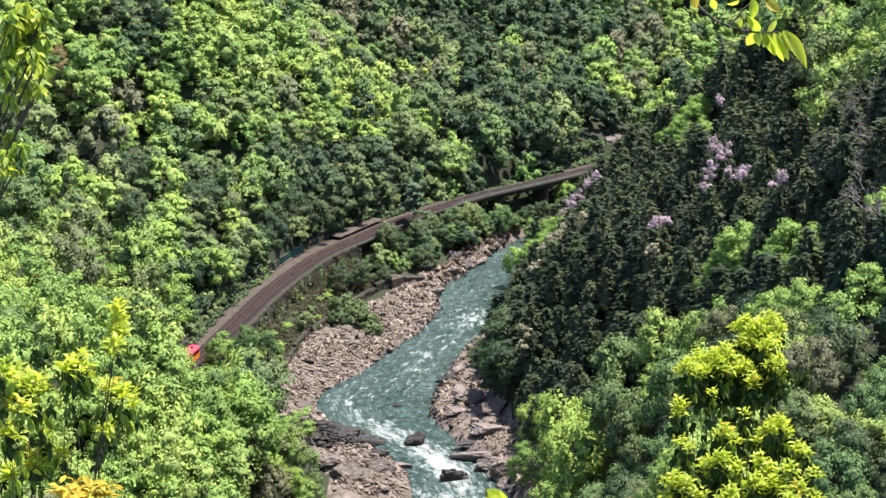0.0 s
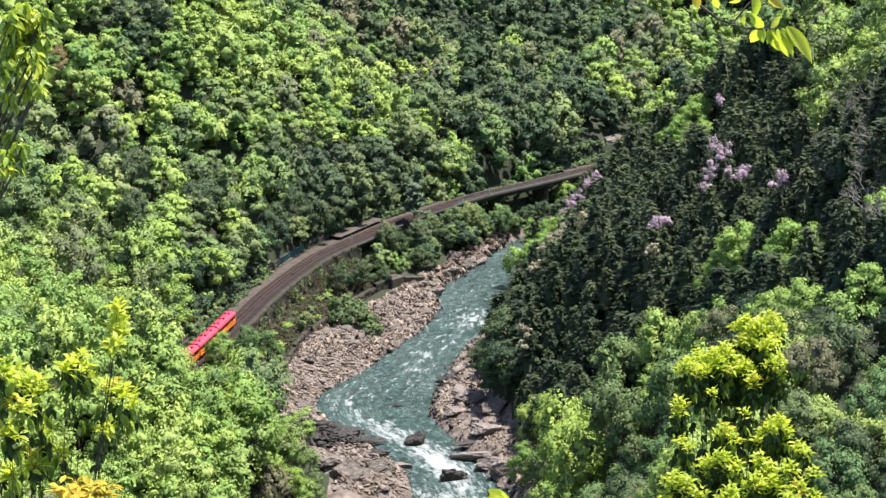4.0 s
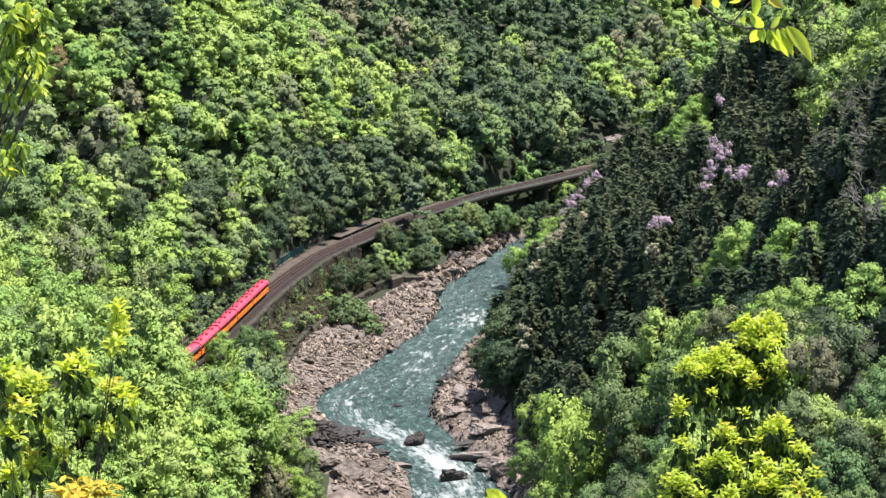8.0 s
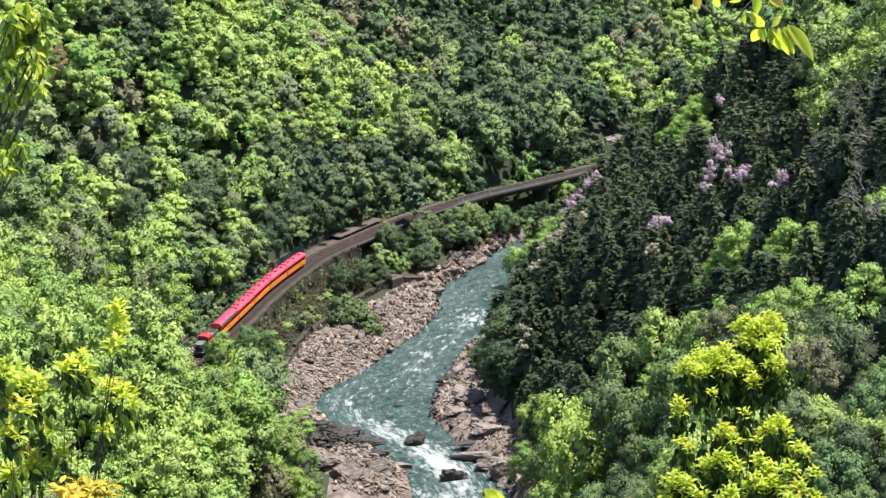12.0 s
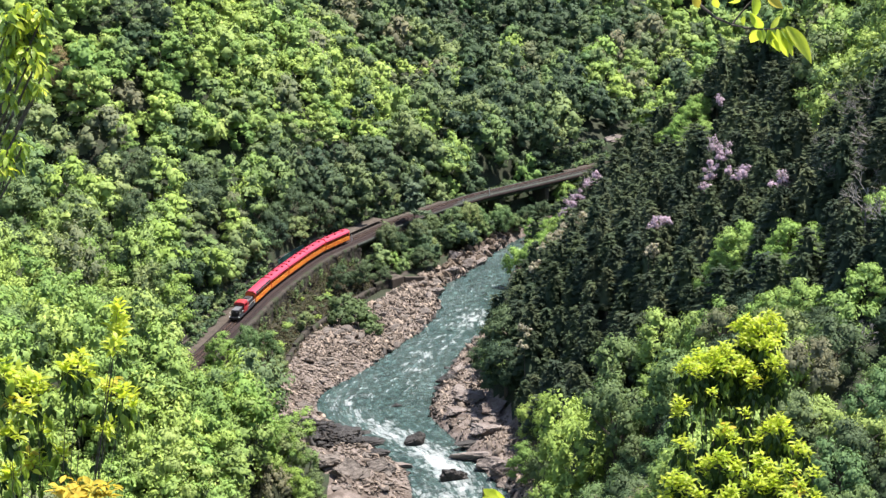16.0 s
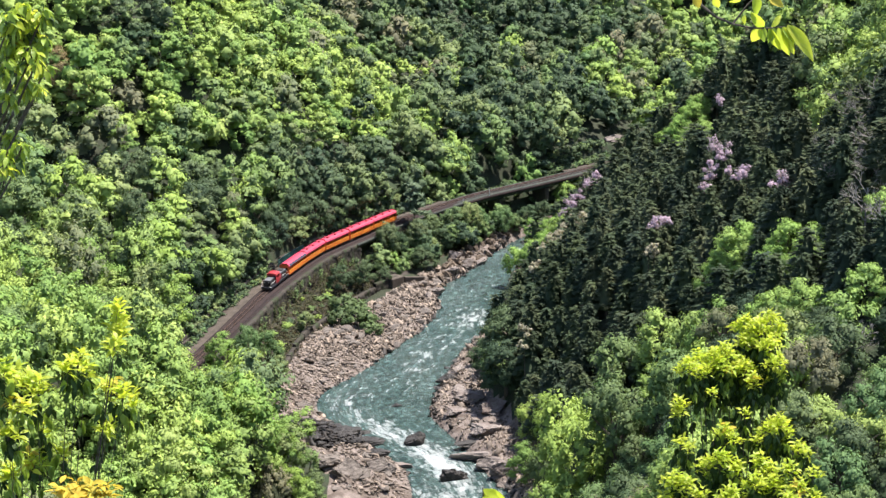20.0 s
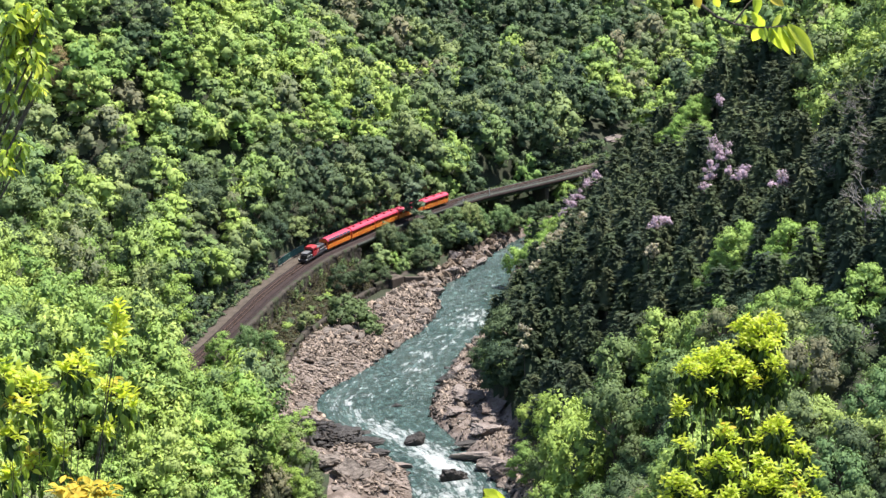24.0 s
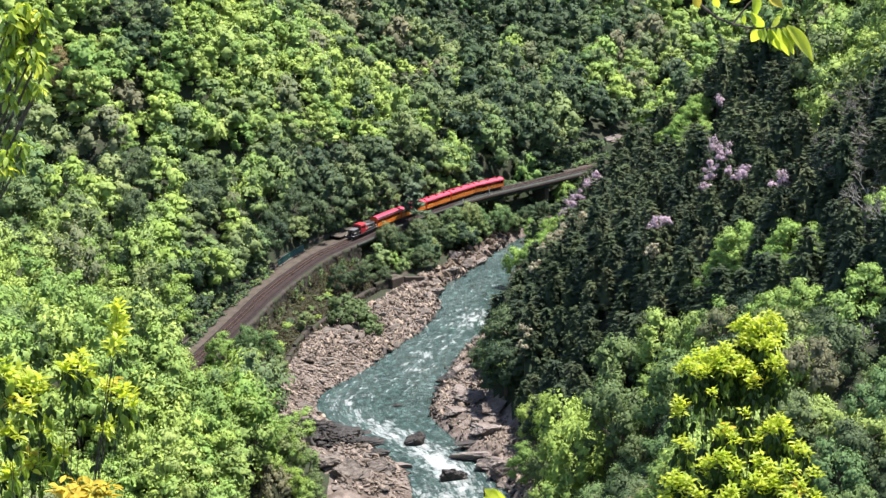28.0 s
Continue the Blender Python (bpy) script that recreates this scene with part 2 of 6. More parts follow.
def lateral(xy, line):
    """Signed distance to a line (positive to the right of its way) and the index of the nearest sample."""
    idx = np.empty(len(xy), dtype=int)
    for a in range(0, len(xy), 4000):
        d = ((xy[a:a + 4000, None, :] - line[None, :, :2])**2).sum(2)
        idx[a:a + 4000] = d.argmin(1)
    tan = np.gradient(line[:, :2], axis=0)
    tan /= np.linalg.norm(tan, axis=1)[:, None]
    v = xy - line[idx, :2]
    right = v[:, 0] * tan[idx, 1] - v[:, 1] * tan[idx, 0]
    along = v[:, 0] * tan[idx, 0] + v[:, 1] * tan[idx, 1]
    return np.sign(right + 1e-9) * np.hypot(right, np.clip(np.abs(along) - 1, 0, None)), idx


LAT = np.random.RandomState(7).rand(64, 64)


def vnoise(x, y):
    xi, yi = np.floor(x).astype(int), np.floor(y).astype(int)
    u, v = x - xi, y - yi
    u, v = u * u * (3 - 2 * u), v * v * (3 - 2 * v)
    a, b = LAT[xi % 64, yi % 64], LAT[(xi + 1) % 64, yi % 64]
    c, d = LAT[xi % 64, (yi + 1) % 64], LAT[(xi + 1) % 64, (yi + 1) % 64]
    return (a * (1 - u) + b * u) * (1 - v) + (c * (1 - u) + d * u) * v - 0.5


def fbm(x, y, scale, octaves=4):
    return sum(vnoise(x / scale * 2**o + 11.3 * o, y / scale * 2**o + 5.7 * o) / 2**o for o in range(octaves))


def ease(v, a, b):
    u = np.clip((v - a) / (b - a), 0, 1)
    return u * u * (3 - 2 * u)


BRIDGE = (562.0, 606.0)


def terrain(xy):
    """Height of the ground, with what kind of ground it is: 0 forest, 1 shelf rock, 2 track bench."""
    x, y = xy[:, 0], xy[:, 1]
    s, si = lateral(xy, river_c)
    hw = river_c[si, 2]
    t, ti = lateral(xy, track_c)
    rough = fbm(x, y, 9, 3)
    big = fbm(x, y, 90, 2)
    e_l, e_r = -s - hw, s - hw
    bed = -2.5 * np.clip(1 - (np.abs(s) / hw)**4, 0, 1)
    # left bank
    w = np.interp(y, [300, 350, 375, 400, 420, 447, 470, 490, 503, 515, 540], [14, 16, 17, 13, 13, 23, 22, 15, 8, 5, 3])
    shelf = 0.05 + 0.75 * ease(e_l, 0, 1.5) + 1.7 * ease(e_l, 0, w) + (rough * 1.1 + (1.2 + 1.6 * (y < 396)) * np.abs(fbm(x + y * 0.4, y - x, 6, 3))) * ease(e_l, 0, 4)
    emb = ZT - 0.35 - 4.6 * ease(t, 2.2, 4.5) - 0.50 * np.clip(t - 4.6, 0, None)
    gully = ease(y, *[BRIDGE[0] - 3, BRIDGE[0] + 4]) * (1 - ease(y, BRIDGE[1] - 4, BRIDGE[1] + 3))
    emb = emb - gully * (7 * ease(t, -6, 0) + 2)
    notch = ease(y, 510, 513) * (1 - ease(y, 520, 523))
    emb = emb - notch * 4.5 * ease(t, -1, 2.5)
    low = np.maximum(shelf, emb)
    low = np.where(t > 2.2, low, emb)
    up = np.clip(-t - 6.6, 0, None)
    hill = ZT - 0.15 + 3.0 * ease(up, 0, 2.2) + up * (0.62 + 0.2 * big) + (rough * 2.5 + big * 36) * ease(up, 4, 60)
    hill = hill - gully * 9 * (1 - ease(up, 0, 14))
    left = np.where(t < -6.6, hill, low)
    # right bank
    wr = np.interp(y, [300, 345, 362, 400, 425, 440, 470], [2, 3, 10, 15, 11, 7, 6])
    shelf_r = 0.05 + 0.75 * ease(e_r, 0, 1.5) + 2.4 * ease(e_r, 0, wr) + (rough * 1.3 + 2.4 * np.abs(fbm(x + y * 0.4, y - x, 7, 3))) * ease(e_r, 0, 3)
    up_r = np.clip(e_r - wr, 0, None)
    right = shelf_r + up_r * (0.93 + 0.25 * big) + (rough * 2.5 + big * 16) * ease(up_r, 2, 40)
    right = np.minimum(right, 18 + 0.36 * np.clip(y - 150, 0, None))
    z = np.where(s < -hw, left, np.where(s > hw, right, bed))
    z = np.where(z > 120, 120 + 60 * (1 - np.exp(-(z - 120) / 60)), z)
    # wooded spur that the line pierces
    rx = np.clip(-x, 20, 400)
    ridge_y = np.interp(rx, [20, 46, 62, 80, 130, 250], [350, 346, 340, 326, 292, 250])
    ridge_z = np.interp(rx, [20, 26, 34, 46, 62, 80, 130, 250], [-6, 3, 14, 25, 33, 43, 76, 110])
    off = y - ridge_y
    spur = ridge_z - np.where(off > 0, 0.95, 0.34) * np.abs(off) + rough * 2.0 - 0.6
    spur = np.where((s < -hw - 2) & (x < -18), spur, -50)
    on_spur = (spur > z) & (s < -hw)
    z = np.maximum(z, spur)
    r = np.hypot(x, y + 6)
    z = np.maximum(z, 148.2 - 0.3 * np.clip(r - 5, 0, 4) - 0.8 * np.clip(r - 7, 0, None))
    kind = np.zeros(len(x), dtype=int)
    kind[(s < -hw) & (e_l < w + 1)] = 1
    kind[(s > hw) & (e_r < wr + 1)] = 1
    kind[np.abs(s) <= hw] = 1
    kind[(s < -hw) & (e_l < w - 2) & (y > 371 + rough * 8) & (y < 393 + rough * 8)] = 4
    kind[(np.abs(t) < 6.6) & (y > 322) & (y < 640)] = 2
    kind[on_spur] = 0
    kind[(s < -hw) & (e_l > w - 1) & (t > 2.2) & (t < 15) & (y > 400) & (y < 560) & ~on_spur] = 5
    return z, kind


def axis(stops):
    """Grid lines with a spacing of their own for each stretch, growing outwards to the horizon."""
    core = np.concatenate([np.arange(a, b, st) for (a, st), (b, _) in zip(stops, stops[1:])] + [[stops[-1][0]]])
    out = core[-1] + np.cumsum(stops[-1][1] * 1.17 ** np.arange(1, 34))
    neg = core[0] - np.cumsum(stops[0][1] * 1.17 ** np.arange(1, 34))
    return np.concatenate([neg[::-1], core, out])


def build_ground():
    gx, gy = axis([(-150, 4), (-75, 1.3), (75, 4), (150, 4)]), axis([(-24, 2.5), (24, 8), (215, 2.5), (345, 1.3), (640, 4)])
    X, Y = np.meshgrid(gx, gy)
    xy = np.stack([X.ravel(), Y.ravel()], 1)
    z, kind = terrain(xy)
    nx, ny = len(gx), len(gy)
    i = np.arange(nx * ny).reshape(ny, nx)
    q = np.stack([i[:-1, :-1], i[:-1, 1:], i[1:, 1:], i[1:, :-1]], -1).reshape(-1, 4)
    me = mesh_np("ground", np.column_stack([xy, z]), q, None, True)
    for k in ("soil", "rubble", "wet_rock", "masonry"):
        me.materials.append(M[k])
    kk = kind[q]
    fm = np.where((kk == 5).sum(1) >= 2, 3, np.where((kk == 4).sum(1) >= 2, 2, np.where(((kk == 1) | (kk == 4)).sum(1) >= 2, 1, 0)))
    me.polygons.foreach_set("material_index", fm.astype(np.int32))
    tagged(new("ground", me), "steep gorge floor and slopes of soil and bare rock", "ground", kind="structure")


build_ground()


def height(x, y):
    return float(terrain(np.array([[x, y]], dtype=float))[0][0])


def ribbon(line, offsets, zs):
    """Sweep a cross profile (offset to the right, height) along a plan line."""
    tan = np.gradient(line[:, :2], axis=0)
    tan /= np.linalg.norm(tan, axis=1)[:, None]
    nor = np.stack([tan[:, 1], -tan[:, 0]], 1)
    v = np.concatenate([np.column_stack([line[:, :2] + nor * o, np.full(len(line), z)]) for o, z in zip(offsets, zs)])
    n, k = len(line), len(offsets)
    q = [(a * n + i, a * n + i + 1, ((a + 1) % k) * n + i + 1, ((a + 1) % k) * n + i) for a in range(k) for i in range(n - 1)]
    return v, q


def build_water():
    gx, gy = axis([(-60, 1.0), (60, 3)]), axis([(300, 1.5), (345, 1.0), (480, 1.5), (620, 4)])
    X, Y = np.meshgrid(gx, gy)
    x, y = X.ravel(), Y.ravel()
    fast = 0.35 + 0.9 * np.exp(-((y - 368) / 16)**2) + 0.5 * np.exp(-((y - 470) / 14)**2)
    z = 0.10 + fast * (0.42 * fbm(x, y * 0.7, 4.5, 3) + 0.2 * fbm(x + 40, y * 0.6, 14, 2))
    i = np.arange(len(x)).reshape(len(gy), len(gx))
    q = np.stack([i[:-1, :-1], i[:-1, 1:], i[1:, 1:], i[1:, :-1]], -1).reshape(-1, 4)
    me = mesh_np("water", np.column_stack([x, y, np.minimum(z, 0.45)]), q, M["water"], True)
    s, si = lateral(np.stack([x, y], 1), river_c)
    along = river_s[si] + 0.35 * fbm(x, y, 9, 2) * 9
    me.attributes.new("flow", "FLOAT_VECTOR", "POINT").data.foreach_set("vector", np.stack([s, along * 0.42, 0 * s], 1).astype(np.float32).ravel())
    u = s / river_c[si, 2]
    # broken water: over the lip below the upper pool, and down the lower rapids between their rocks
    white = (0.15 * np.exp(-((y - 476) / 9)**2 - ((u - 0.35) / 0.7)**2) + 0.09 * np.exp(-((y - 445) / 22)**2 - ((u - 0.1) / 0.5)**2)
             + 0.10 * np.exp(-((y - 408) / 9)**2 - ((u + 0.55) / 0.3)**2) + 0.19 * np.exp(-((y - 388) / 11)**2 - ((u + 0.15 + (y - 388) / 45) / 0.45)**2)
             + 0.26 * np.exp(-((y - 367) / 12)**2 - ((u - 0.1) / 0.6)**2) + 0.14 * np.exp(-((y - 345) / 10)**2) + 0.04)
    me.attributes.new("rapids", "FLOAT", "POINT").data.foreach_set("value", white.astype(np.float32))
    tagged(new("water", me), "green river with white rapids between rocky banks", "river", kind="structure")


build_water()

# ---- railway ----
I0, I1 = int(np.argmin(np.hypot(track_c[:, 0] + 74.3, track_c[:, 1] - 340))), int(np.argmin(np.hypot(track_c[:, 0] - 72, track_c[:, 1] - 632)))


def track_at(s):
    """Place and heading on the track's centre line."""
    x, y = np.interp(s, track_s, track_c[:, 0]), np.interp(s, track_s, track_c[:, 1])
    x2, y2 = np.interp(s + 1, track_s, track_c[:, 0]), np.interp(s + 1, track_s, track_c[:, 1])
    return x, y, math.atan2(y2 - y, x2 - x)


def build_track():
    line = track_c[I0:I1]
    base = tagged(empty("railway_track"), "single rusty railway track on brown ballast along the gorge", "railway track", kind="structure")
    v, q = ribbon(line, [-2.6, -1.6, 1.6, 2.6], [ZT - 0.2, ZT + 0.12, ZT + 0.12, ZT - 0.2])
    o = new("ballast_bed", mesh_np("ballast_bed", v, q, M["ballast"]))
    o.parent = base
    for a, b, w_ in ((0, 537, -6.5), (536, 562, -4.4), (604, 900, -5.0)):
        v, q = ribbon(line[(line[:, 1] >= a) & (line[:, 1] <= b)], [w_, w_, -2.3, -2.3], [ZT - 1.0, ZT - 0.05, ZT - 0.02, ZT - 1.0])
        o = new("gravel_verge", mesh_np("gravel_verge", v, q, M["verge"]))
        o.parent = base
    v, q = ribbon(line, [2.3, 2.3, 4.3, 4.3], [ZT - 1.0, ZT - 0.02, ZT - 0.06, ZT - 1.0])
    o = new("cinder_path", mesh_np("cinder_path", v, q, M["ballast"]))
    o.parent = base
    for off in (-0.56, 0.56):
        v, q = ribbon(line, [off - 0.05, off - 0.04, off + 0.04, off + 0.05], [ZT + 0.1, ZT + 0.34, ZT + 0.34, ZT + 0.1])
        o = new("rail", mesh_np("rail", v, q, M["rust"]))
        o.parent = base
    me = bpy.data.meshes.new("sleeper")
    bm = boxes((-0.12, 0.12, -1.05, 1.05, 0, 0.14), bevel=0.02)
    bm.to_mesh(me)
    bm.free()
    me.materials.append(M["sleeper"])
    s = track_s[I0] + 60
    for k in range(290):
        x, y, a = track_at(s)
        piece("sleeper", me, base, pose(x, y, ZT + 0.08, 0, 0, math.degrees(a)))
        s += 0.75


build_track()


# ---- plants ----
def card_mesh(pts, nor, size, rng, long=1.0):
    """Small folded leaf sprays at the points, each facing roughly its normal."""
    n = len(pts)
    ref = rng.normal(size=(n, 3))
    a = np.cross(nor, ref)
    a /= np.linalg.norm(a, axis=1)[:, None] + 1e-9
    b = np.cross(nor, a)
    sz = size * rng.uniform(0.6, 1.35, (n, 1))
    fold = nor * sz * rng.uniform(0.05, 0.4, (n, 1))
    r = lambda: rng.uniform(0.7, 1.25, (n, 1))
    v = np.stack([pts + a * sz * r() * long, pts + b * sz * 0.7 * r() - fold, pts - a * sz * r() * long, pts - b * sz * 0.7 * r() - fold], 1).reshape(-1, 3)
    return v, np.arange(4 * n).reshape(n, 4)


def blob(rng, c, r, k=7, m=5):
    """A rough closed lump that fills the inside of a crown."""
    v, q = [], []
    for i in range(m + 1):
        th = math.pi * i / m
        for j in range(k):
            ph = 2 * math.pi * j / k + 0.3 * i
            f = rng.uniform(0.72, 1.05)
            v.append((c[0] + r[0] * f * math.sin(th) * math.cos(ph), c[1] + r[1] * f * math.sin(th) * math.sin(ph), c[2] + r[2] * f * math.cos(th)))
    for i in range(m):
        for j in range(k):
            q.append((i * k + j, (i + 1) * k + j, (i + 1) * k + (j + 1) % k, i * k + (j + 1) % k))
    return np.array(v), np.array(q)


def join(parts):
    vs, qs, o = [], [], 0
    for v, q in parts:
        vs.append(v)
        qs.append(q + o)
        o += len(v)
    return np.concatenate(vs), np.concatenate(qs)


def tris(v, q):
    return v, np.concatenate([q[:, [0, 1, 2]], q[:, [0, 2, 3]]])


def unit(v):
    return v / (np.linalg.norm(v, axis=-1, keepdims=True) + 1e-9)


def puff(parts):
    """Join pieces of foliage: places, faces and the soft normals of the masses they belong to."""
    vs, qs, ns, o = [], [], [], 0
    for v, q, n in parts:
        vs.append(v)
        qs.append(q + o)
        ns.append(n)
        o += len(v)
    return np.concatenate(vs), np.concatenate(qs), np.concatenate(ns)


def foliage(name, v, q, n, material):
    me = mesh_np(name, v, q, material, True)
    me.normals_split_custom_set_from_vertices(n)
    return me


def dome(rng, c, axis_, r, flat, k=6):
    """A small uneven cap of foliage about a centre, bulging along its axis."""
    n = axis_ / np.linalg.norm(axis_)
    u = np.cross(n, [0.3, 0.9, 0.1])
    u /= np.linalg.norm(u)
    w = np.cross(n, u)
    v = [c + n * r * flat * rng.uniform(0.85, 1.1)]
    for rad, up in ((0.62, 0.76), (1.0, 0.05)):
        for j in range(k):
            ph = 2 * math.pi * (j + 0.5 * (rad < 0.9)) / k
            f = r * rng.uniform(0.78, 1.16)
            v.append(c + (u * math.cos(ph) + w * math.sin(ph)) * f * rad + n * f * flat * up)
    q = [(0, 1 + j, 1 + (j + 1) % k) for j in range(k)]
    for j in range(k):
        a, b, d, e = 1 + j, 1 + (j + 1) % k, 1 + k + j, 1 + k + (j + 1) % k
        q += [(a, d, e), (a, e, b)]
    return np.array(v), np.array(q)


def sprays(pts, nor, size, rng):
    """Tiny ragged leaf sprays, one bent pair of triangles or a single one, facing roughly their normals."""
    n = len(pts)
    a = np.cross(nor, rng.normal(size=(n, 3)))
    a /= np.linalg.norm(a, axis=1)[:, None] + 1e-9
    b = np.cross(nor, a)
    v = np.empty((n, 3, 3))
    sz = size * rng.uniform(0.6, 1.5, (n, 1))
    for j, (c, s_) in enumerate(((1.0, 0.0), (-0.5, 0.87), (-0.5, -0.87))):
        k = sz * rng.uniform(0.7, 1.35, (n, 1))
        v[:, j] = pts + a * k * c + b * k * s_ + nor * sz * rng.uniform(-0.18, 0.18, (n, 1))
    return v.reshape(-1, 3), np.arange(3 * n).reshape(n, 3)


def broadleaf_crown(seed, n, size, boughs=11, tall=1.0, tier=0.8, subs=8, core=0.78):
    """Crown of radius about 1 above a trunk foot at the origin: boughs set round a dome, each carrying uneven pads
    of foliage clad in small leaf sprays, with dark creases left between the pads."""
    rng = np.random.RandomState(seed)
    lean = rng.normal(size=2) * 0.14
    cs, rs = [], []
    for b_ in range(boughs):
        sn = -0.2 + 1.18 * ((b_ + 0.5) / boughs)**0.9
        az = 2.39996 * b_ + rng.uniform(-0.5, 0.5)
        cn = math.sqrt(max(0.0, 1 - min(sn, 1)**2))
        rr = rng.uniform(0.48, 0.76)
        cs.append(np.array([rr * cn * math.cos(az) + lean[0] * sn, rr * cn * math.sin(az) + lean[1] * sn, 0.72 + tall * 1.1 * sn * rng.uniform(0.75, 1.1)]))
        rs.append(rng.uniform(0.30, 0.47) * (11 / boughs)**0.35)
    pads = []
    mid = np.array([0, 0, 0.5])
    for i, (c, r) in enumerate(zip(cs, rs)):
        out = (c - mid) / (np.linalg.norm(c - mid) + 1e-6)
        for k in range(subs):
            d = rng.normal(size=3) + out * 0.8 + [0, 0, 0.6]
            d /= np.linalg.norm(d)
            p = c + d * r * rng.uniform(0.55, 1.02) * [1, 1, tier]
            if all(j == i or np.linalg.norm(p - cs[j]) > 0.66 * rs[j] for j in range(len(cs))):
                pads.append((p, d, r * rng.uniform(0.30, 0.62)))
    parts = []

    def add(v, q, c, d):
        soft = unit(v - c) * 0.62 + d * 0.3 + unit(v - mid) * 0.4
        parts.append((v, q, unit(soft)))

    for c, r in zip(cs, rs):
        add(*dome(rng, c - [0, 0, 0.1 * r], np.array([0, 0, 1.0]), r * 0.72 * core, tier, 5), c - [0, 0, 0.3 * r], np.array([0, 0, 0.5]))
    pads += [(c + [0, 0, 0.1 * r], np.array([0, 0, 1.0]), r * 0.8) for c, r in zip(cs, rs)]
    area = sum(r**1.7 for _, _, r in pads)
    for p, d, r in pads:
        ax = d * 0.7 + [0, 0, 0.65] + rng.normal(size=3) * 0.15
        add(*dome(rng, p - ax * r * 0.42, ax, r * core, 0.66 * tier, 4), p - ax * r * 0.5, d)
        m = max(5, int(n * r**1.7 / area))
        q = unit(rng.normal(size=(m, 3)) + ax * 0.55)
        at = p - ax * r * 0.3 + q * r * rng.uniform(0.78, 1.2, (m, 1)) * [1, 1, 0.8 * tier]
        v, f = sprays(at, unit(q + [0, 0, 0.3] + rng.normal(size=(m, 3)) * 0.2), size, rng)
        soft = unit(q * 0.62 + d * 0.3 + unit(at - mid) * 0.4 + rng.normal(size=(m, 3)) * 0.13)
        parts.append((v, f, np.repeat(soft, 3, 0)))
    return puff(parts)


def conifer_crown(seed, fans, per, size, k=6, m=4):
    """Cypress: a rounded cone of small flat sprays, drooping in uneven tiers; 1 unit is the radius, 4.5 units high."""
    rng = np.random.RandomState(seed)
    v, q = [], []
    for i in range(m + 1):
        u = i / m
        for j in range(k):
            ph = 2 * math.pi * (j + 0.5 * (i % 2)) / k
            f = (0.66 * (1 - u)**0.7 + 0.03) * rng.uniform(0.8, 1.1)
            v.append((f * math.cos(ph), f * math.sin(ph), 0.8 + 3.4 * u))
    for i in range(m):
        for j in range(k):
            q.append((i * k + j, i * k + (j + 1) % k, (i + 1) * k + (j + 1) % k, (i + 1) * k + j))
    # each bough tip carries a small flat fan that droops outwards
    v, q = tris(np.array(v), np.array(q))
    parts = [(v, q, unit(v * [1, 1, 0] + [0, 0, 0.35]))]
    for i in range(fans):
        u = ((i + rng.uniform(0, 1)) / fans)**1.25
        ph = 2.399963 * i + rng.uniform(-0.5, 0.5)
        rad = (0.84 * (1 - u)**0.7 + 0.02) * rng.uniform(0.82, 1.14)
        r = rng.uniform(0.20, 0.36) * (1.15 - 0.6 * u) * (44 / fans)**0.4
        c = np.array([rad * math.cos(ph), rad * math.sin(ph), 0.95 + 3.45 * u])
        side = np.array([math.cos(ph), math.sin(ph), 0.45])
        ax = np.array([0.55 * math.cos(ph), 0.55 * math.sin(ph), 0.85])
        v, q = dome(rng, c - ax * r * 0.3, ax, r * 0.72, 0.42, 5)
        parts.append((v, q, unit(unit(v - c + ax * r * 0.6) * 0.6 + side * 0.55)))
        # brushes: long drooping blades that leave the bough sideways and forwards
        a = ph + rng.normal(size=per) * 0.75
        out = np.stack([np.cos(a), np.sin(a), rng.uniform(-0.55, 0.25, per)], 1)
        base = c + rng.normal(size=(per, 3)) * r * [0.4, 0.4, 0.25] - out * r * 0.3
        across = unit(np.cross(out, [0, 0, 1.0]) + rng.normal(size=(per, 3)) * 0.3)
        ln, wd = size * rng.uniform(1.3, 2.9, (per, 1)), size * rng.uniform(0.4, 0.75, (per, 1))
        v = np.stack([base - across * wd, base + across * wd, base + out * ln], 1).reshape(-1, 3)
        n_ = unit(np.array([0, 0, 0.8]) + side * 0.5 + rng.normal(size=(per, 3)) * 0.16)
        parts.append((v, np.arange(3 * per).reshape(per, 3), np.repeat(n_, 3, 0)))
    return puff(parts)


NEAR = {k: [broadleaf_crown(10 * i + s, 3600, 0.028, 13, 1.0 - 0.1 * i, t, 12, 0.58) for i, t in enumerate((0.85, 0.6, 0.95, 0.7))] for k, s in (("fresh", 1), ("mid", 2), ("deep", 3))}
FAR = [broadleaf_crown(200 + i, 680, 0.042, 10, 0.8 + 0.06 * i, t, 8) for i, t in enumerate((0.85, 0.55, 0.95, 0.7, 0.8, 0.5))]
MEDIUM = [broadleaf_crown(250 + i, 1450, 0.038, 11, 0.82 + 0.07 * i, t, 9, 0.55) for i, t in enumerate((0.85, 0.6, 0.95, 0.7, 0.5))]
CONN = [conifer_crown(300 + i, 52, 14, 0.14) for i in range(4)]
CONF = [conifer_crown(320 + i, 36, 10, 0.16) for i in range(4)]


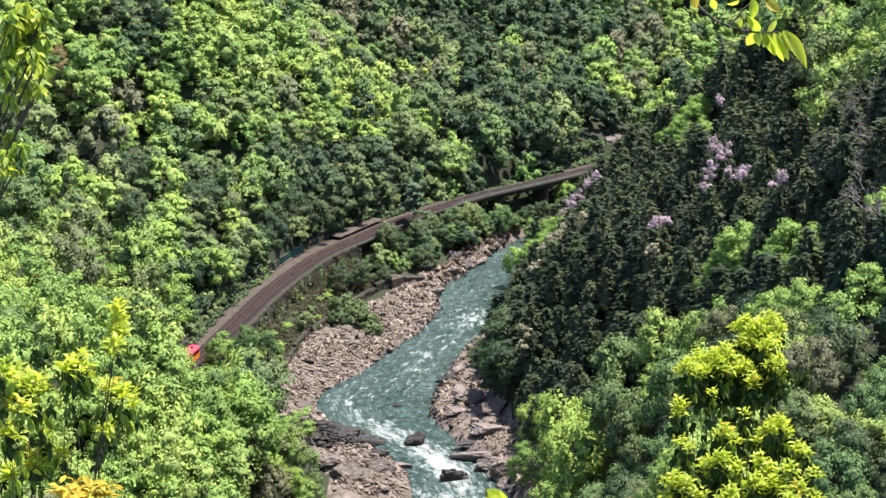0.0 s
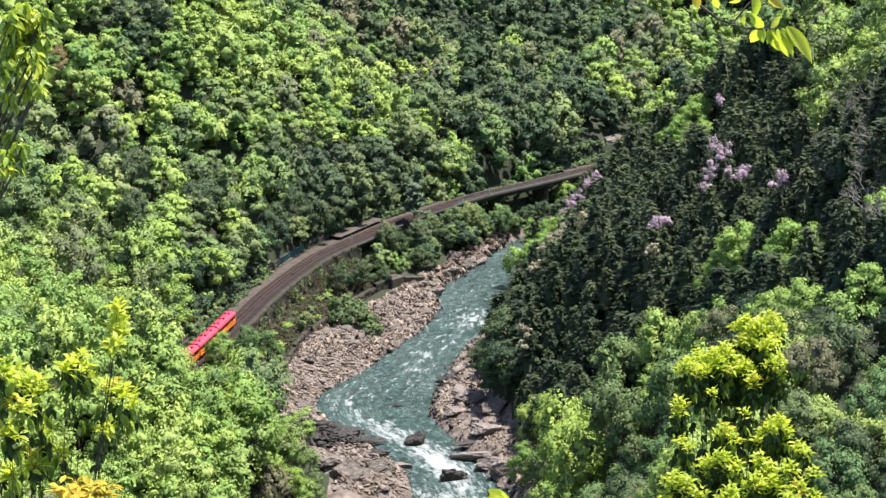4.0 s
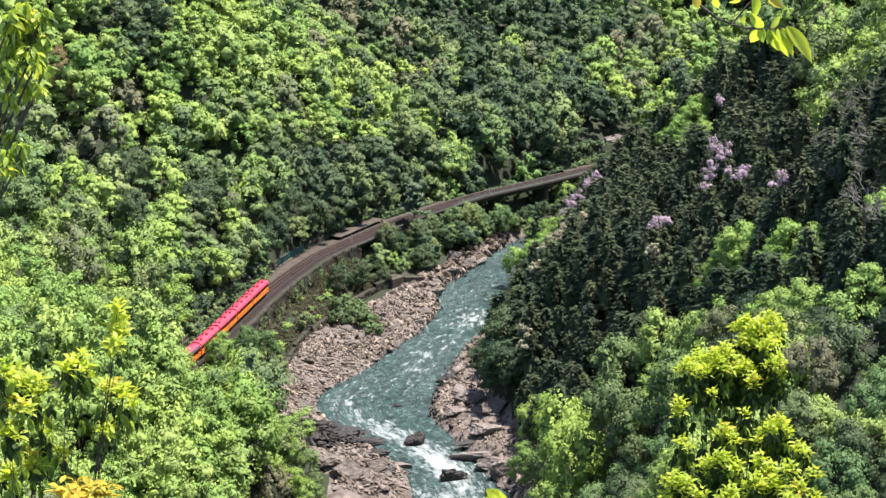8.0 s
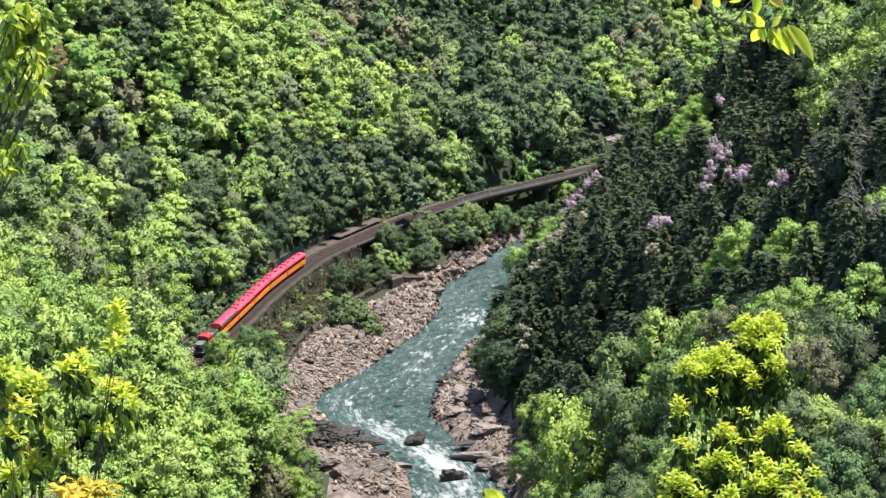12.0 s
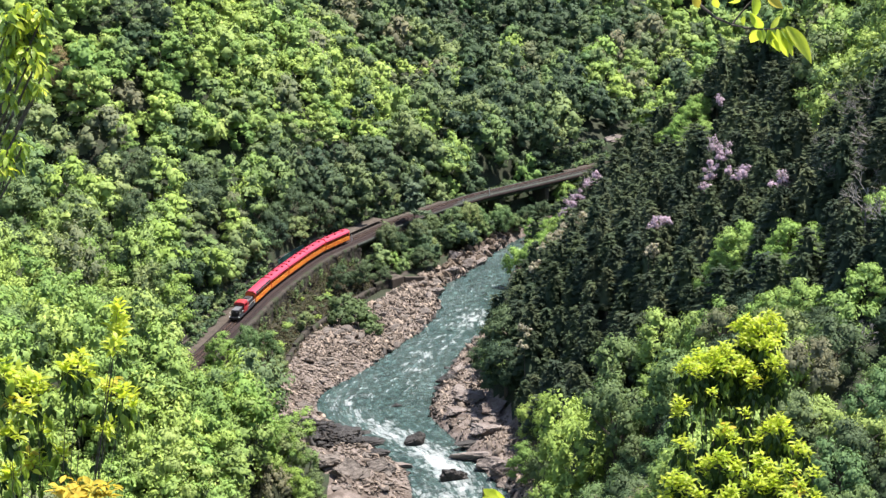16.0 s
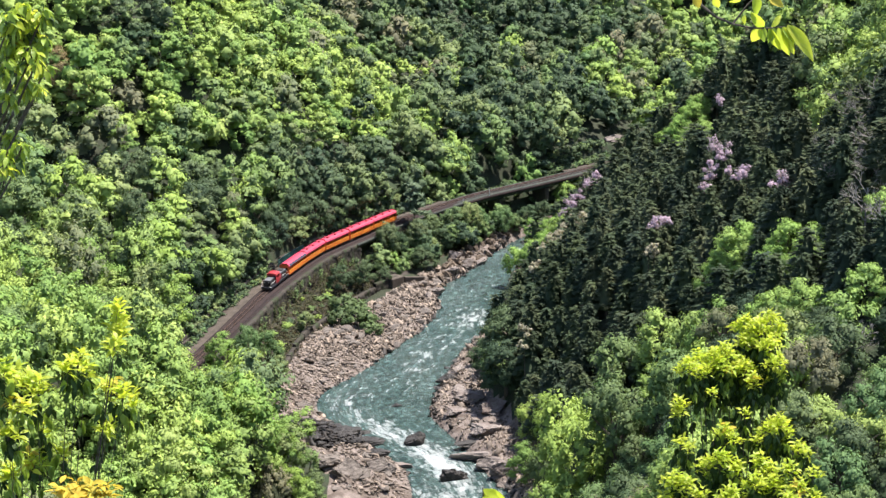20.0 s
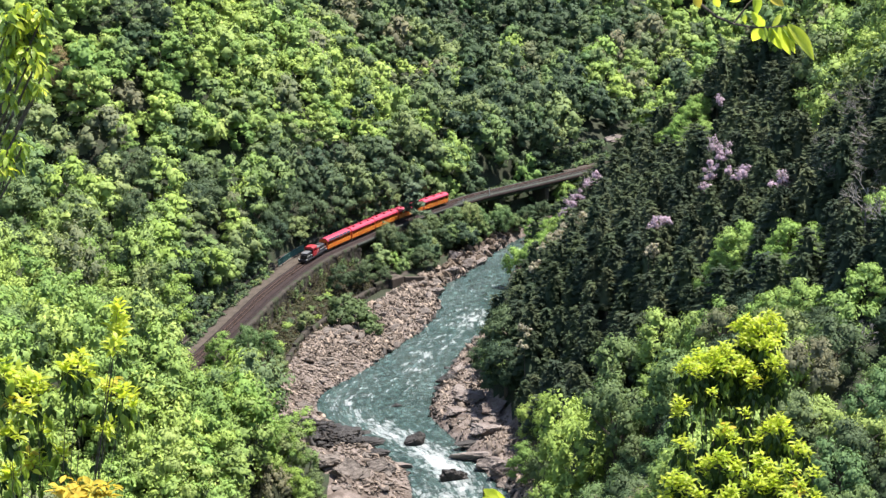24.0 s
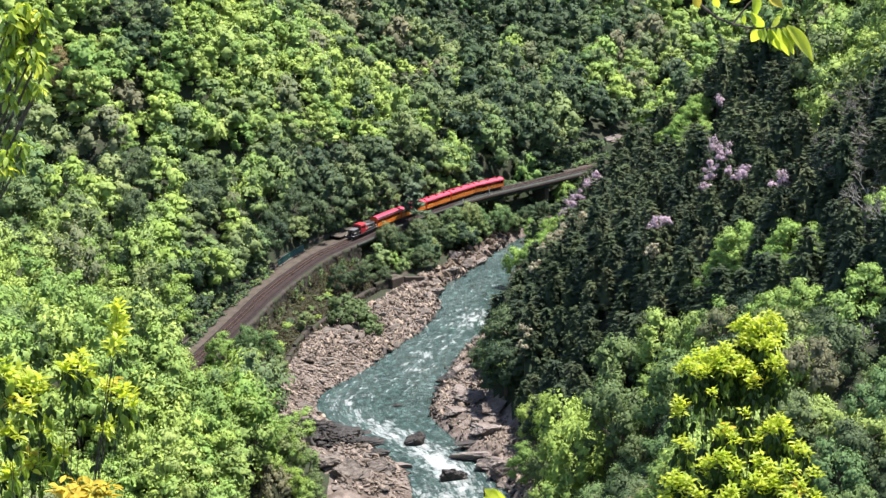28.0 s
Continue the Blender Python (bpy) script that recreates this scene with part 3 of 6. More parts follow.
def trunk_mesh(seed, h=1.25, r=0.07, limbs=5):
    rng = random.Random(seed)
    bm = bmesh.new()
    tube(bm, [(0, 0, -0.3), (0.02, 0.01, 0.3), (rng.uniform(-0.06, 0.06), rng.uniform(-0.06, 0.06), 0.8), (rng.uniform(-0.1, 0.1), 0, h)], [r * 1.3, r, r * 0.8, r * 0.3])
    for k in range(limbs):
        a, z = 2.4 * k + rng.uniform(-0.4, 0.4), rng.uniform(0.55, 0.95)
        tube(bm, [(0, 0, z), (0.3 * math.cos(a), 0.3 * math.sin(a), z + 0.22), (0.58 * math.cos(a), 0.58 * math.sin(a), z + 0.45)], [r * 0.5, r * 0.35, r * 0.12], 4)
    return bm


def tree_protos(kind, crowns, material, label, group):
    """One tree of each shape, parked under the first spot; returns the empties."""
    out = []
    for i, crown in enumerate(crowns):
        e = empty("conifer_tree" if kind == "coni" else "broadleaf_tree")
        tagged(e, label, "tree", group)
        if kind == "coni":
            bm = tube(bmesh.new(), [(0, 0, -0.6), (0, 0, 2), (0, 0, 4.2)], [0.13, 0.1, 0.03])
        else:
            bm = trunk_mesh(i)
        part("trunk", bm, M["bark"], e)
        o = new("crown", foliage("crown", *crown, material))
        o.parent = e
        out.append(e)
    return out


PROTO = {
    "fresh": tree_protos("fresh", NEAR["fresh"], M["fresh"], "fresh light-green broadleaf tree on the gorge slope", "light green trees"),
    "mid": tree_protos("mid", NEAR["mid"], M["mid"], "mid-green broadleaf tree on the gorge slope", "green trees"),
    "deep": tree_protos("deep", NEAR["deep"], M["deep"], "dark-green evergreen broadleaf tree on the slope", "dark green trees"),
    "coni": tree_protos("coni", CONN, M["coni"], "dark-green cypress tree in a dense stand", "cypress trees"),
}
USED = {k: 0 for k in PROTO}


def plant(kind, x, y, z, r, rot, h=1.0):
    k = USED[kind]
    pr = PROTO[kind]
    m = pose(x, y, z, 0, 0, rot)
    if k < len(pr):
        ob = pr[k]
        ob.matrix_basis = m
    else:
        ob = copy_thing(pr[k % len(pr)], m)
    ob.scale = (r, r, r * h)
    USED[kind] = k + 1
    return ob


def woodland(name, protos, spots, material, label):
    """Many trees that nobody could count, joined into one."""
    if not spots:
        return
    vs, qs, ns, ts, o = [], [], [], [], 0
    rng = np.random.RandomState(len(spots))
    for x, y, z, r, rot, h, k in spots:
        v, q, n = protos[k % len(protos)]
        c, s = math.cos(rot), math.sin(rot)
        w = v @ np.array([[c * r, s * r, 0], [-s * r, c * r, 0], [0, 0, r * h]]) + (x, y, z)
        vs.append(w)
        ns.append(n @ np.array([[c, s, 0], [-s, c, 0], [0, 0, 1]]))
        qs.append(q + o)
        ts.append(np.full(len(v), rng.uniform()))
        o += len(v)
    me = foliage(name, np.concatenate(vs), np.concatenate(qs), np.concatenate(ns), material)
    me.attributes.new("tint", "FLOAT", "POINT").data.foreach_set("value", np.concatenate(ts).astype(np.float32))
    tagged(new(name, me), label, "forest", kind="stuff")


def jitter_grid(x0, x1, y0, y1, step, seed):
    rng = np.random.RandomState(seed)
    gx, gy = np.meshgrid(np.arange(x0, x1, step), np.arange(y0, y1, step))
    p = np.stack([gx.ravel(), gy.ravel()], 1)
    return p + rng.uniform(-0.42, 0.42, p.shape) * step, rng


def survey(p):
    z, kind = terrain(p)
    s, si = lateral(p, river_c)
    t, _ = lateral(p, track_c)
    return z, kind, s - river_c[si, 2], t


# keeps only ground inside the camera's field of view, with a small margin
def in_view(p, z):
    return (np.abs(p[:, 0]) < 0.275 * p[:, 1] + 6) & (z < 150 - 0.118 * p[:, 1] + 4) & (p[:, 1] > 175)


def is_cypress(x, y, z):
    """The cypress stand fills the right bank past the light-green trees, below the mixed ridge and off the water's
    edge; left of one camera sight line its upper limit is raised.
    """
    return (y > 368 - (x - 12) * 1.15 - 0.9 * np.clip(x - 42, 0, 40)) & (z < 69 + 4 * np.sin(y / 17) + 0.3 * np.clip(370 - y, 0, 60) + 16 * ((x < 0.213 * y) & (y < 480))) & (y < 575) & ((x > 18) | (y > 432))


# light-green trees that stand out of the cypress stand
BRIGHT = [(22.0, 508.7, 1.8, 4.6), (30.5, 500.0, 7.0, 5.6), (35.0, 507.0, 10.5, 5.4), (27.0, 503.0, 3.5, 5.2), (56.4, 332.4, 52.3, 5.2), (53.6, 333.9, 48.5, 4.6), (59.2, 333.0, 54.4, 4.6), (63.7, 317.5, 58.5, 5.0), (65.7, 309.5, 59.5, 4.6), (61.6, 316.3, 56.1, 4.2), (70.5, 496.0, 47.0, 5.2), (66.5, 494.0, 43.5, 4.8), (73.5, 500.0, 49.5, 4.6), (69.4, 485.8, 43.1, 5.0), (65.0, 482.3, 41.4, 4.0), (72.0, 478.1, 47.0, 4.2), (58.0, 293.1, 52.7, 5.0), (61.2, 285.6, 55.5, 4.8), (55.7, 298.5, 49.6, 4.6), (64.7, 505.4, 40.8, 3.6), (69.3, 275.7, 63.2, 4.2), (75.8, 299.1, 70.8, 3.8), (25.7, 505.8, 4.3, 4.4), (30.2, 560.2, -2.6, 4.4), (29.3, 490.7, 9.6, 4.6), (26.1, 507.6, 5.2, 4.4), (41.9, 594.7, 2.4, 4.2), (48.5, 604.3, 3.2, 4.2), (53.6, 606.7, 4.7, 3.6), (32.7, 521.7, 9.1, 4.0)]
# lighter and darker groves, set from the camera's view: plan place and tone, 0 dark to 1 fresh
# shade in the ravine and between trees is put in as darker foliage
UPPER = [(-106, 510, 1), (-90, 528, 0), (-67, 548, .9), (-50, 597, .65), (-34, 648, .4), (-16, 658, .2), (4, 693, .25), (37, 704, .2), (72, 718, .2), (98, 718, .8),
         (-18, 596, .8), (-36, 607, .7), (-52, 574, .85), (-34, 572, .8), (10, 672, .3), (24, 644, .25), (38, 674, .4), (50, 636, .3), (74, 685, .55), (79, 669, .65),
         (-58, 536, .7), (-25, 571, .65), (-41, 548, .8), (-95, 485, .5), (-81, 498, .45), (-76, 519, .8), (-74, 533, .7), (-7, 639, .45), (-91, 509, .8), (9, 592, .3), (-4, 574, .5), (-113, 495, 1)]
LOWER = [(-92, 457, .5), (-76, 482, .35), (-63, 502, .3), (-60, 476, .45), (-51, 519, .25), (-43, 514, .2), (-32, 533, .22), (29, 607, .15), (52, 625, .15), (-19, 551, .22),
         (-96, 413, .65), (-80, 417, .52), (-70, 438, .5), (-58, 457, .5), (-70, 396, .55), (-54, 447, .48), (-94, 387, .9), (-74, 324, .95), (-54, 335, .85), (-40, 341, .68),
         (-30, 336, .52), (-80, 377, .85), (-50, 408, .75), (-49, 319, .9), (-61, 306, 1), (-100, 469, .35), (-108, 457, .5), (16, 585, .15), (39, 605, .12), (-37, 507, .3), (-102, 418, .6)]
RIGHT = [(58, 250, .38), (68, 268, .3), (63, 310, .6), (102, 445, .75), (93, 382, .75), (44, 236, .8), (27, 364, .95), (41, 334, .9), (50, 323, .85), (80, 330, .15), (86, 360, .1), (76, 300, .35), (12, 422, .1), (60, 230, .4)]


def grove_tone(x, y, anchors):
    w = [1 / ((x - a)**2 + (y - b)**2 + 30)**1.5 for a, b, _ in anchors]
    return sum(k * c for k, (_, _, c) in zip(w, anchors)) / sum(w)


SPOTS = {k: [] for k in ("fresh", "mid", "deep", "coni")}


def forest():
    p, rng = jitter_grid(-210, 210, 178, 800, 7.6, 3)
    z, kind, e, t = survey(p)
    # steep ground carries more stems for its plan area
    p2, _ = jitter_grid(-210, 210, 400, 700, 8.4, 13)
    up = terrain(p2 + [0, 2.0])[0] - terrain(p2 - [0, 2.0])[0]
    across = terrain(p2 + [2.0, 0])[0] - terrain(p2 - [2.0, 0])[0]
    p2 = p2[np.hypot(up, across) / 4 > 0.95]
    p3, _ = jitter_grid(-110, -28, 235, 350, 7.2, 23)
    p = np.vstack([p, p2, p3])
    z, kind, e, t = survey(p)
    ok = in_view(p, z) & ((kind == 0) | (kind == 5)) & ((e > 0) | (t < -7.6) | (t > 7.5) | (p[:, 1] < 372))
    tone = fbm(p[:, 0], p[:, 1], 60, 3)
    near = []
    for i in np.where(ok)[0]:
        x, y = p[i]
        right = e[i] > 0
        if right and (is_cypress(x, y, z[i]) or y > 590):
            continue
        if (abs(x - 61.5) < 5 and 627 < y < 642) or (not right and y < 400 and x > -31):
            continue
        f = grove_tone(x, y, RIGHT if right else UPPER + LOWER) + rng.normal() * 0.2 + tone[i] * 0.12
        if x < -66 and y > 485:
            f += 0.15
        k = "fresh" if f > 0.6 else ("mid" if f > 0.36 else "deep")
        r = 4.4 + 3.8 * rng.uniform()**1.4
        if not right and t[i] < 0:
            r = min(r, max(3.6, -0.72 * t[i]))
        if right and x > 46 and y < 345:
            r = min(r, 5.6)
        h = rng.uniform(1.0, 1.4)
        if not right and y < 400 and x > -38:
            r = min(r, 4.2)
        if not right and t[i] > 5 and y > 400:
            if y < 500 and rng.uniform() < 0.6:
                continue
            r *= 0.55
        # crowns here are capped along camera sight lines so the train shows
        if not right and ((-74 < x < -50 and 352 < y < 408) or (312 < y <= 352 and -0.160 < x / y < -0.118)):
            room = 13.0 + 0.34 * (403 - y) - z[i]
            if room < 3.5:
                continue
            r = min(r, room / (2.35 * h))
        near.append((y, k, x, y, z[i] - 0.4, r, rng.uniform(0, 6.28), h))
    near.sort()
    cnt = {"fresh": 0, "mid": 0, "deep": 0}
    for _, k, x, y, zz, r, rot, h in near:
        if cnt[k] < 84:
            plant(k, x, y, zz, r, math.degrees(rot), h)
            cnt[k] += 1
        else:
            SPOTS[k].append((x, y, zz, r, rot, h, len(SPOTS[k])))
    for k, nm, lab in (("fresh", "fresh_grove", "light green broadleaf grove on the near slope"), ("mid", "green_grove", "mid-green broadleaf grove on the near slope"),
                       ("deep", "dark_grove", "dark evergreen grove on the near slope")):
        woodland(nm, MEDIUM, [q for q in SPOTS[k] if q[1] < 425], M[k + "_wood"], lab)
        SPOTS[k] = [q for q in SPOTS[k] if q[1] >= 425]
    woodland("fresh_woodland", FAR, SPOTS["fresh"], M["fresh_wood"], "light green broadleaf woods covering the gorge slope")
    woodland("green_woodland", FAR, SPOTS["mid"], M["mid_wood"], "mid-green broadleaf woods covering the gorge slope")
    woodland("dark_woodland", FAR, SPOTS["deep"], M["deep_wood"], "dark evergreen woods covering the gorge slope")
    # cypress stand
    p, rng = jitter_grid(0, 200, 240, 640, 4.9, 5)
    z, kind, e, t = survey(p)
    ok = in_view(p, z) & (kind == 0) & (e > 0) & is_cypress(p[:, 0], p[:, 1], z)
    n = 0
    for i in np.argsort(p[:, 1]):
        if not ok[i]:
            continue
        r = 2.6 + 1.7 * rng.uniform()**1.5
        h = rng.uniform(0.66, 0.90)
        x, y = p[i]
        if any(abs(x - q[0]) < q[3] * 0.8 and -6.5 < y - q[1] < q[3] * 0.7 for q in BRIGHT):
            continue
        if n < 280:
            plant("coni", x, y, z[i] - 0.3, r, rng.uniform(0, 360), h)
        else:
            SPOTS["coni"].append((x, y, z[i] - 0.3, r, rng.uniform(0, 6.28), h, n))
        n += 1
    woodland("cypress_woodland", CONF, SPOTS["coni"], M["coni_wood"], "dark cypress stand covering the steep right bank")


forest()


# ---- rocks ----
def rock_mesh(seed, material, cuts=7, fine=2):
    """An angular boulder: a ball cut by a few planes, roughened."""
    rng = np.random.RandomState(seed)
    bm = bmesh.new()
    bmesh.ops.create_icosphere(bm, subdivisions=fine, radius=1)
    pl = rng.normal(size=(cuts, 3))
    pl /= np.linalg.norm(pl, axis=1)[:, None]
    for v in bm.verts:
        c = np.array(v.co)
        for n_ in pl:
            d = c @ n_ - rng.uniform(0.52, 0.56)
            if d > 0:
                c = c - n_ * d
        c = c * (1 + rng.uniform(-0.05, 0.05))
        v.co = c * np.array([1.25, 1.0, 0.75])
    me = bpy.data.meshes.new("boulder")
    bm.to_mesh(me)
    bm.free()
    me.materials.append(material)
    return me


def chip_mesh(seed):
    """A broken slab: a box with every corner knocked about."""
    rng = np.random.RandomState(seed)
    v = np.array([(x, y, z) for z in (-1, 1) for x, y in ((-1, -1), (1, -1), (1, 1), (-1, 1))], dtype=float)
    v = v * [1.25, 0.8, 0.6] * rng.uniform(0.55, 1.15, (8, 3)) + rng.normal(size=(8, 3)) * 0.1
    f = np.array([(3, 2, 1, 0), (4, 5, 6, 7), (0, 1, 5, 4), (1, 2, 6, 5), (2, 3, 7, 6), (3, 0, 4, 7)])
    return v, f


def ledge_mesh(seed, material, cuts=9, rugged=0.16):
    """A larger water-worn outcrop with layered, rounded edges."""
    me = rock_mesh(seed, material, cuts, 4)
    for v in me.vertices:
        n_ = noise.fractal(v.co * 1.5 + Vector((seed, 0, 0)), 1.0, 2.0, 3)
        k = noise.voronoi(v.co * 2.6 + Vector((0, seed, 0)))[0]
        v.co *= 1 + rugged * n_ + 0.22 * (min(k[1] - k[0], 0.4) - 0.2) + 0.03 * noise.noise(v.co * 9)
    return me


ROCKS = [rock_mesh(i, M["rock"]) for i in range(6)]
CHIPS = [chip_mesh(40 + i) for i in range(10)]
WET = [rock_mesh(20 + i, M["wet_rock"]) for i in range(4)]
LEDGE = [ledge_mesh(60 + i, M["rock"], 8, 0.15) for i in range(4)]
BLEDGE = [ledge_mesh(64 + i, M["ledge"], 8, 0.15) for i in range(4)]
WLEDGE = [ledge_mesh(70 + i, M["wet_rock"], 6, 0.2) for i in range(4)]


def boulder(mesh, x, y, z, sx, sy, sz, rot, label, group):
    ob = new("boulder", mesh)
    ob.matrix_basis = pose(x, y, z, rot * 0.07, rot * 0.05, rot) @ Matrix.Diagonal((sx, sy, sz, 1))
    tagged(ob, label, "rock", group)


def rocks():
    rng = np.random.RandomState(9)
    # boulders on the shelves
    p = np.column_stack([rng.uniform(-45, 25, 78000), rng.uniform(345, 560, 78000)])
    z, kind, e, t = survey(p)
    ee = np.where(e > 0, e, 0)
    s, si = lateral(p, river_c)
    el = np.abs(s) - river_c[si, 2]
    ok = ((kind == 1) | (kind == 4)) & (el > -0.4) & (rng.uniform(size=len(p)) < np.where(s < 0, np.where(p[:, 1] < 400, 0.7, 0.85), 0.5))
    idx = np.where(ok)[0]
    big = 0
    lots = {"chips": ([], []), "wet_chips": ([], [])}
    patch = fbm(p[:, 0], p[:, 1], 7, 2)
    for n, i in enumerate(idx):
        x, y = p[i]
        edge = el[i] < 2.0
        wet = kind[i] == 4 or (el[i] < 0.7 and rng.uniform() < 0.7) or (s[i] > 0 and el[i] < 1.6)
        strata = y < 438 and s[i] < 0
        r = (0.10 + 0.34 * rng.uniform()**2.2) * (1 + 0.9 * patch[i]) if rng.uniform() < 0.985 else rng.uniform(0.7, 1.2)
        if kind[i] == 4:
            r *= 1.5
        elif s[i] < 0 and y > 446 and rng.uniform() < 0.4:
            r *= 1.6
        rot = rng.uniform(0, 360)
        if r > 0.98 and big < 240:
            big += 1
            m = WET[n % 4] if wet else ROCKS[n % 6]
            boulder(m, x, y, z[i] + r * 0.1, r, r * rng.uniform(0.6, 1.2), r * rng.uniform(0.5, 0.9), rot,
                    "wet dark boulder at the water's edge" if m in WET else "pale angular boulder on the river shelf", "river boulders")
        else:
            tri, trf = CHIPS[n % 10]
            if strata:
                rot = 150 + rng.normal() * 22
            a = radians(rot)
            lx, ly, lz = (1.3 * r, 0.75 * r, 0.5 * r) if strata else (r * rng.uniform(0.7, 1.3), r * 0.9, r * rng.uniform(0.5, 1.1))
            k_ = 0.25 if strata else 0.6
            c, s_ = math.cos(a), math.sin(a)
            w = tri @ np.array([[c * lx, s_ * lx, k_ * r * rng.normal()], [-s_ * ly, c * ly, k_ * r * rng.normal()], [0, 0, lz]]) + (x, y, z[i] + r * 0.2)
            lv, lf = lots["wet_chips" if wet else "chips"]
            lf.append(trf + 8 * len(lv))
            lv.append(w)
    for k_, nm, lab in (("chips", "rubble", "pale broken rock strewn over the river shelf"), ("wet_chips", "wet_rubble", "dark wet broken rock along the water")):
        tagged(new(nm, mesh_np(nm, np.concatenate(lots[k_][0]), np.concatenate(lots[k_][1]), M[k_])), lab, "rubble", kind="stuff")
    # single rocks in the rapids and ledges at the banks
    for x, y, sx, sy, sz, rot, wet in ((-5.9, 380.8, 2.4, 1.9, 2.2, 20, 1), (2.4, 360.3, 2.9, 1.9, 2.0, 10, 1), (-11.5, 405.5, 1.2, 0.8, 0.6, 0, 1), (7.2, 386, 1.2, 0.8, 0.5, 0, 1),
                                       (-13.5, 362, 4.2, 2.6, 1.9, 15, 0), (-20, 355.5, 4.8, 4.2, 2.6, 60, 0), (-9.6, 366.5, 2.8, 1.3, 0.9, 0, 0), (-25, 362, 3.6, 3.0, 1.8, 20, 0),
                                       (7.5, 371.5, 5.6, 2.4, 1.5, -12, 0), (9.8, 365.5, 3.8, 2.2, 1.6, 5, 0), (13, 361, 3.0, 2.4, 2.0, 40, 0), (5.6, 377.5, 3.4, 1.4, 0.9, 20, 1),
                                       (15.2, 355.5, 1.6, 1.6, 2.6, 70, 0), (12.5, 355.8, 1.6, 1.3, 0.9, 20, 0), (2.8, 395, 3.4, 3.0, 1.2, 0, 0), (6.5, 402, 4.0, 3.4, 1.5, 50, 0), (3.6, 410, 3.2, 2.6, 1.3, 90, 0),
                                       (11, 392, 4.4, 3.6, 2.0, 30, 0), (9.5, 381, 4.6, 3.0, 1.7, 10, 0), (-17.5, 377, 3.8, 2.2, 1.0, 0, 1), (-23.5, 381, 4.2, 2.8, 1.2, 30, 1), (-21, 387, 4.0, 2.0, 0.9, 10, 1),
                                       (-29, 378, 3.4, 2.6, 1.3, 80, 1), (-29, 389, 3.4, 2.0, 1.0, 20, 1), (-15.5, 371, 3.0, 1.6, 0.9, 10, 1), (-31, 398, 3.0, 1.5, 0.8, 5, 0), (-33.5, 404, 2.6, 1.8, 0.8, 30, 0),
                                       (0.8, 421, 2.4, 1.8, 1.2, 0, 1), (3.5, 425, 2.4, 1.8, 1.2, 60, 0), (-2.2, 500, 2.6, 1.6, 1.3, 10, 0), (-4.5, 494, 2.2, 1.5, 1.1, 70, 0),
                                       (2, 517, 2.8, 1.8, 1.5, 20, 0), (7, 526, 3.2, 1.8, 1.8, 35, 0), (11.5, 533, 2.8, 2.0, 1.6, 50, 0), (4, 529, 3.6, 2.2, 2.4, 40, 0)):
        k = int(abs(x * 3)) % 4
        boulder((WLEDGE if wet else BLEDGE if x > -12 else LEDGE)[k], x, y, max(height(x, y), 0.0) + sz * 0.25, sx * 0.95, sy * 0.95, sz * 1.5, rot,
                "wet dark rock at the edge of the rapids" if wet else "large weathered rock ledge beside the river", "river ledges")
    boulder(BLEDGE[1], 61.5, 637.5, 18.0, 5.5, 2.6, 2.2, 40, "pale bare rock bank above the railway bend", "river ledges")
    # brown broken bank below the far trees
    steps = [ledge_mesh(80 + i, M["bank_rock"]) for i in range(4)]
    for k in range(44):
        y = 500 + 1.45 * k
        i = int(np.argmin(np.abs(river_c[:, 1] - y) + 1e3 * (np.abs(river_c[:, 0]) > 120)))
        off = river_c[i, 2] + rng.uniform(0.3, 6.0)
        x, y = river_c[i, 0] - off * 0.88, y + off * 0.4
        sz = rng.uniform(0.9, 2.4)
        boulder(steps[k % 4], x, y, max(height(x, y), 0.0) + sz * 0.25, rng.uniform(1.0, 2.2), rng.uniform(0.9, 1.6), sz, rng.uniform(0, 180), "brown broken rock of the river bank", "bank rocks")



rocks()


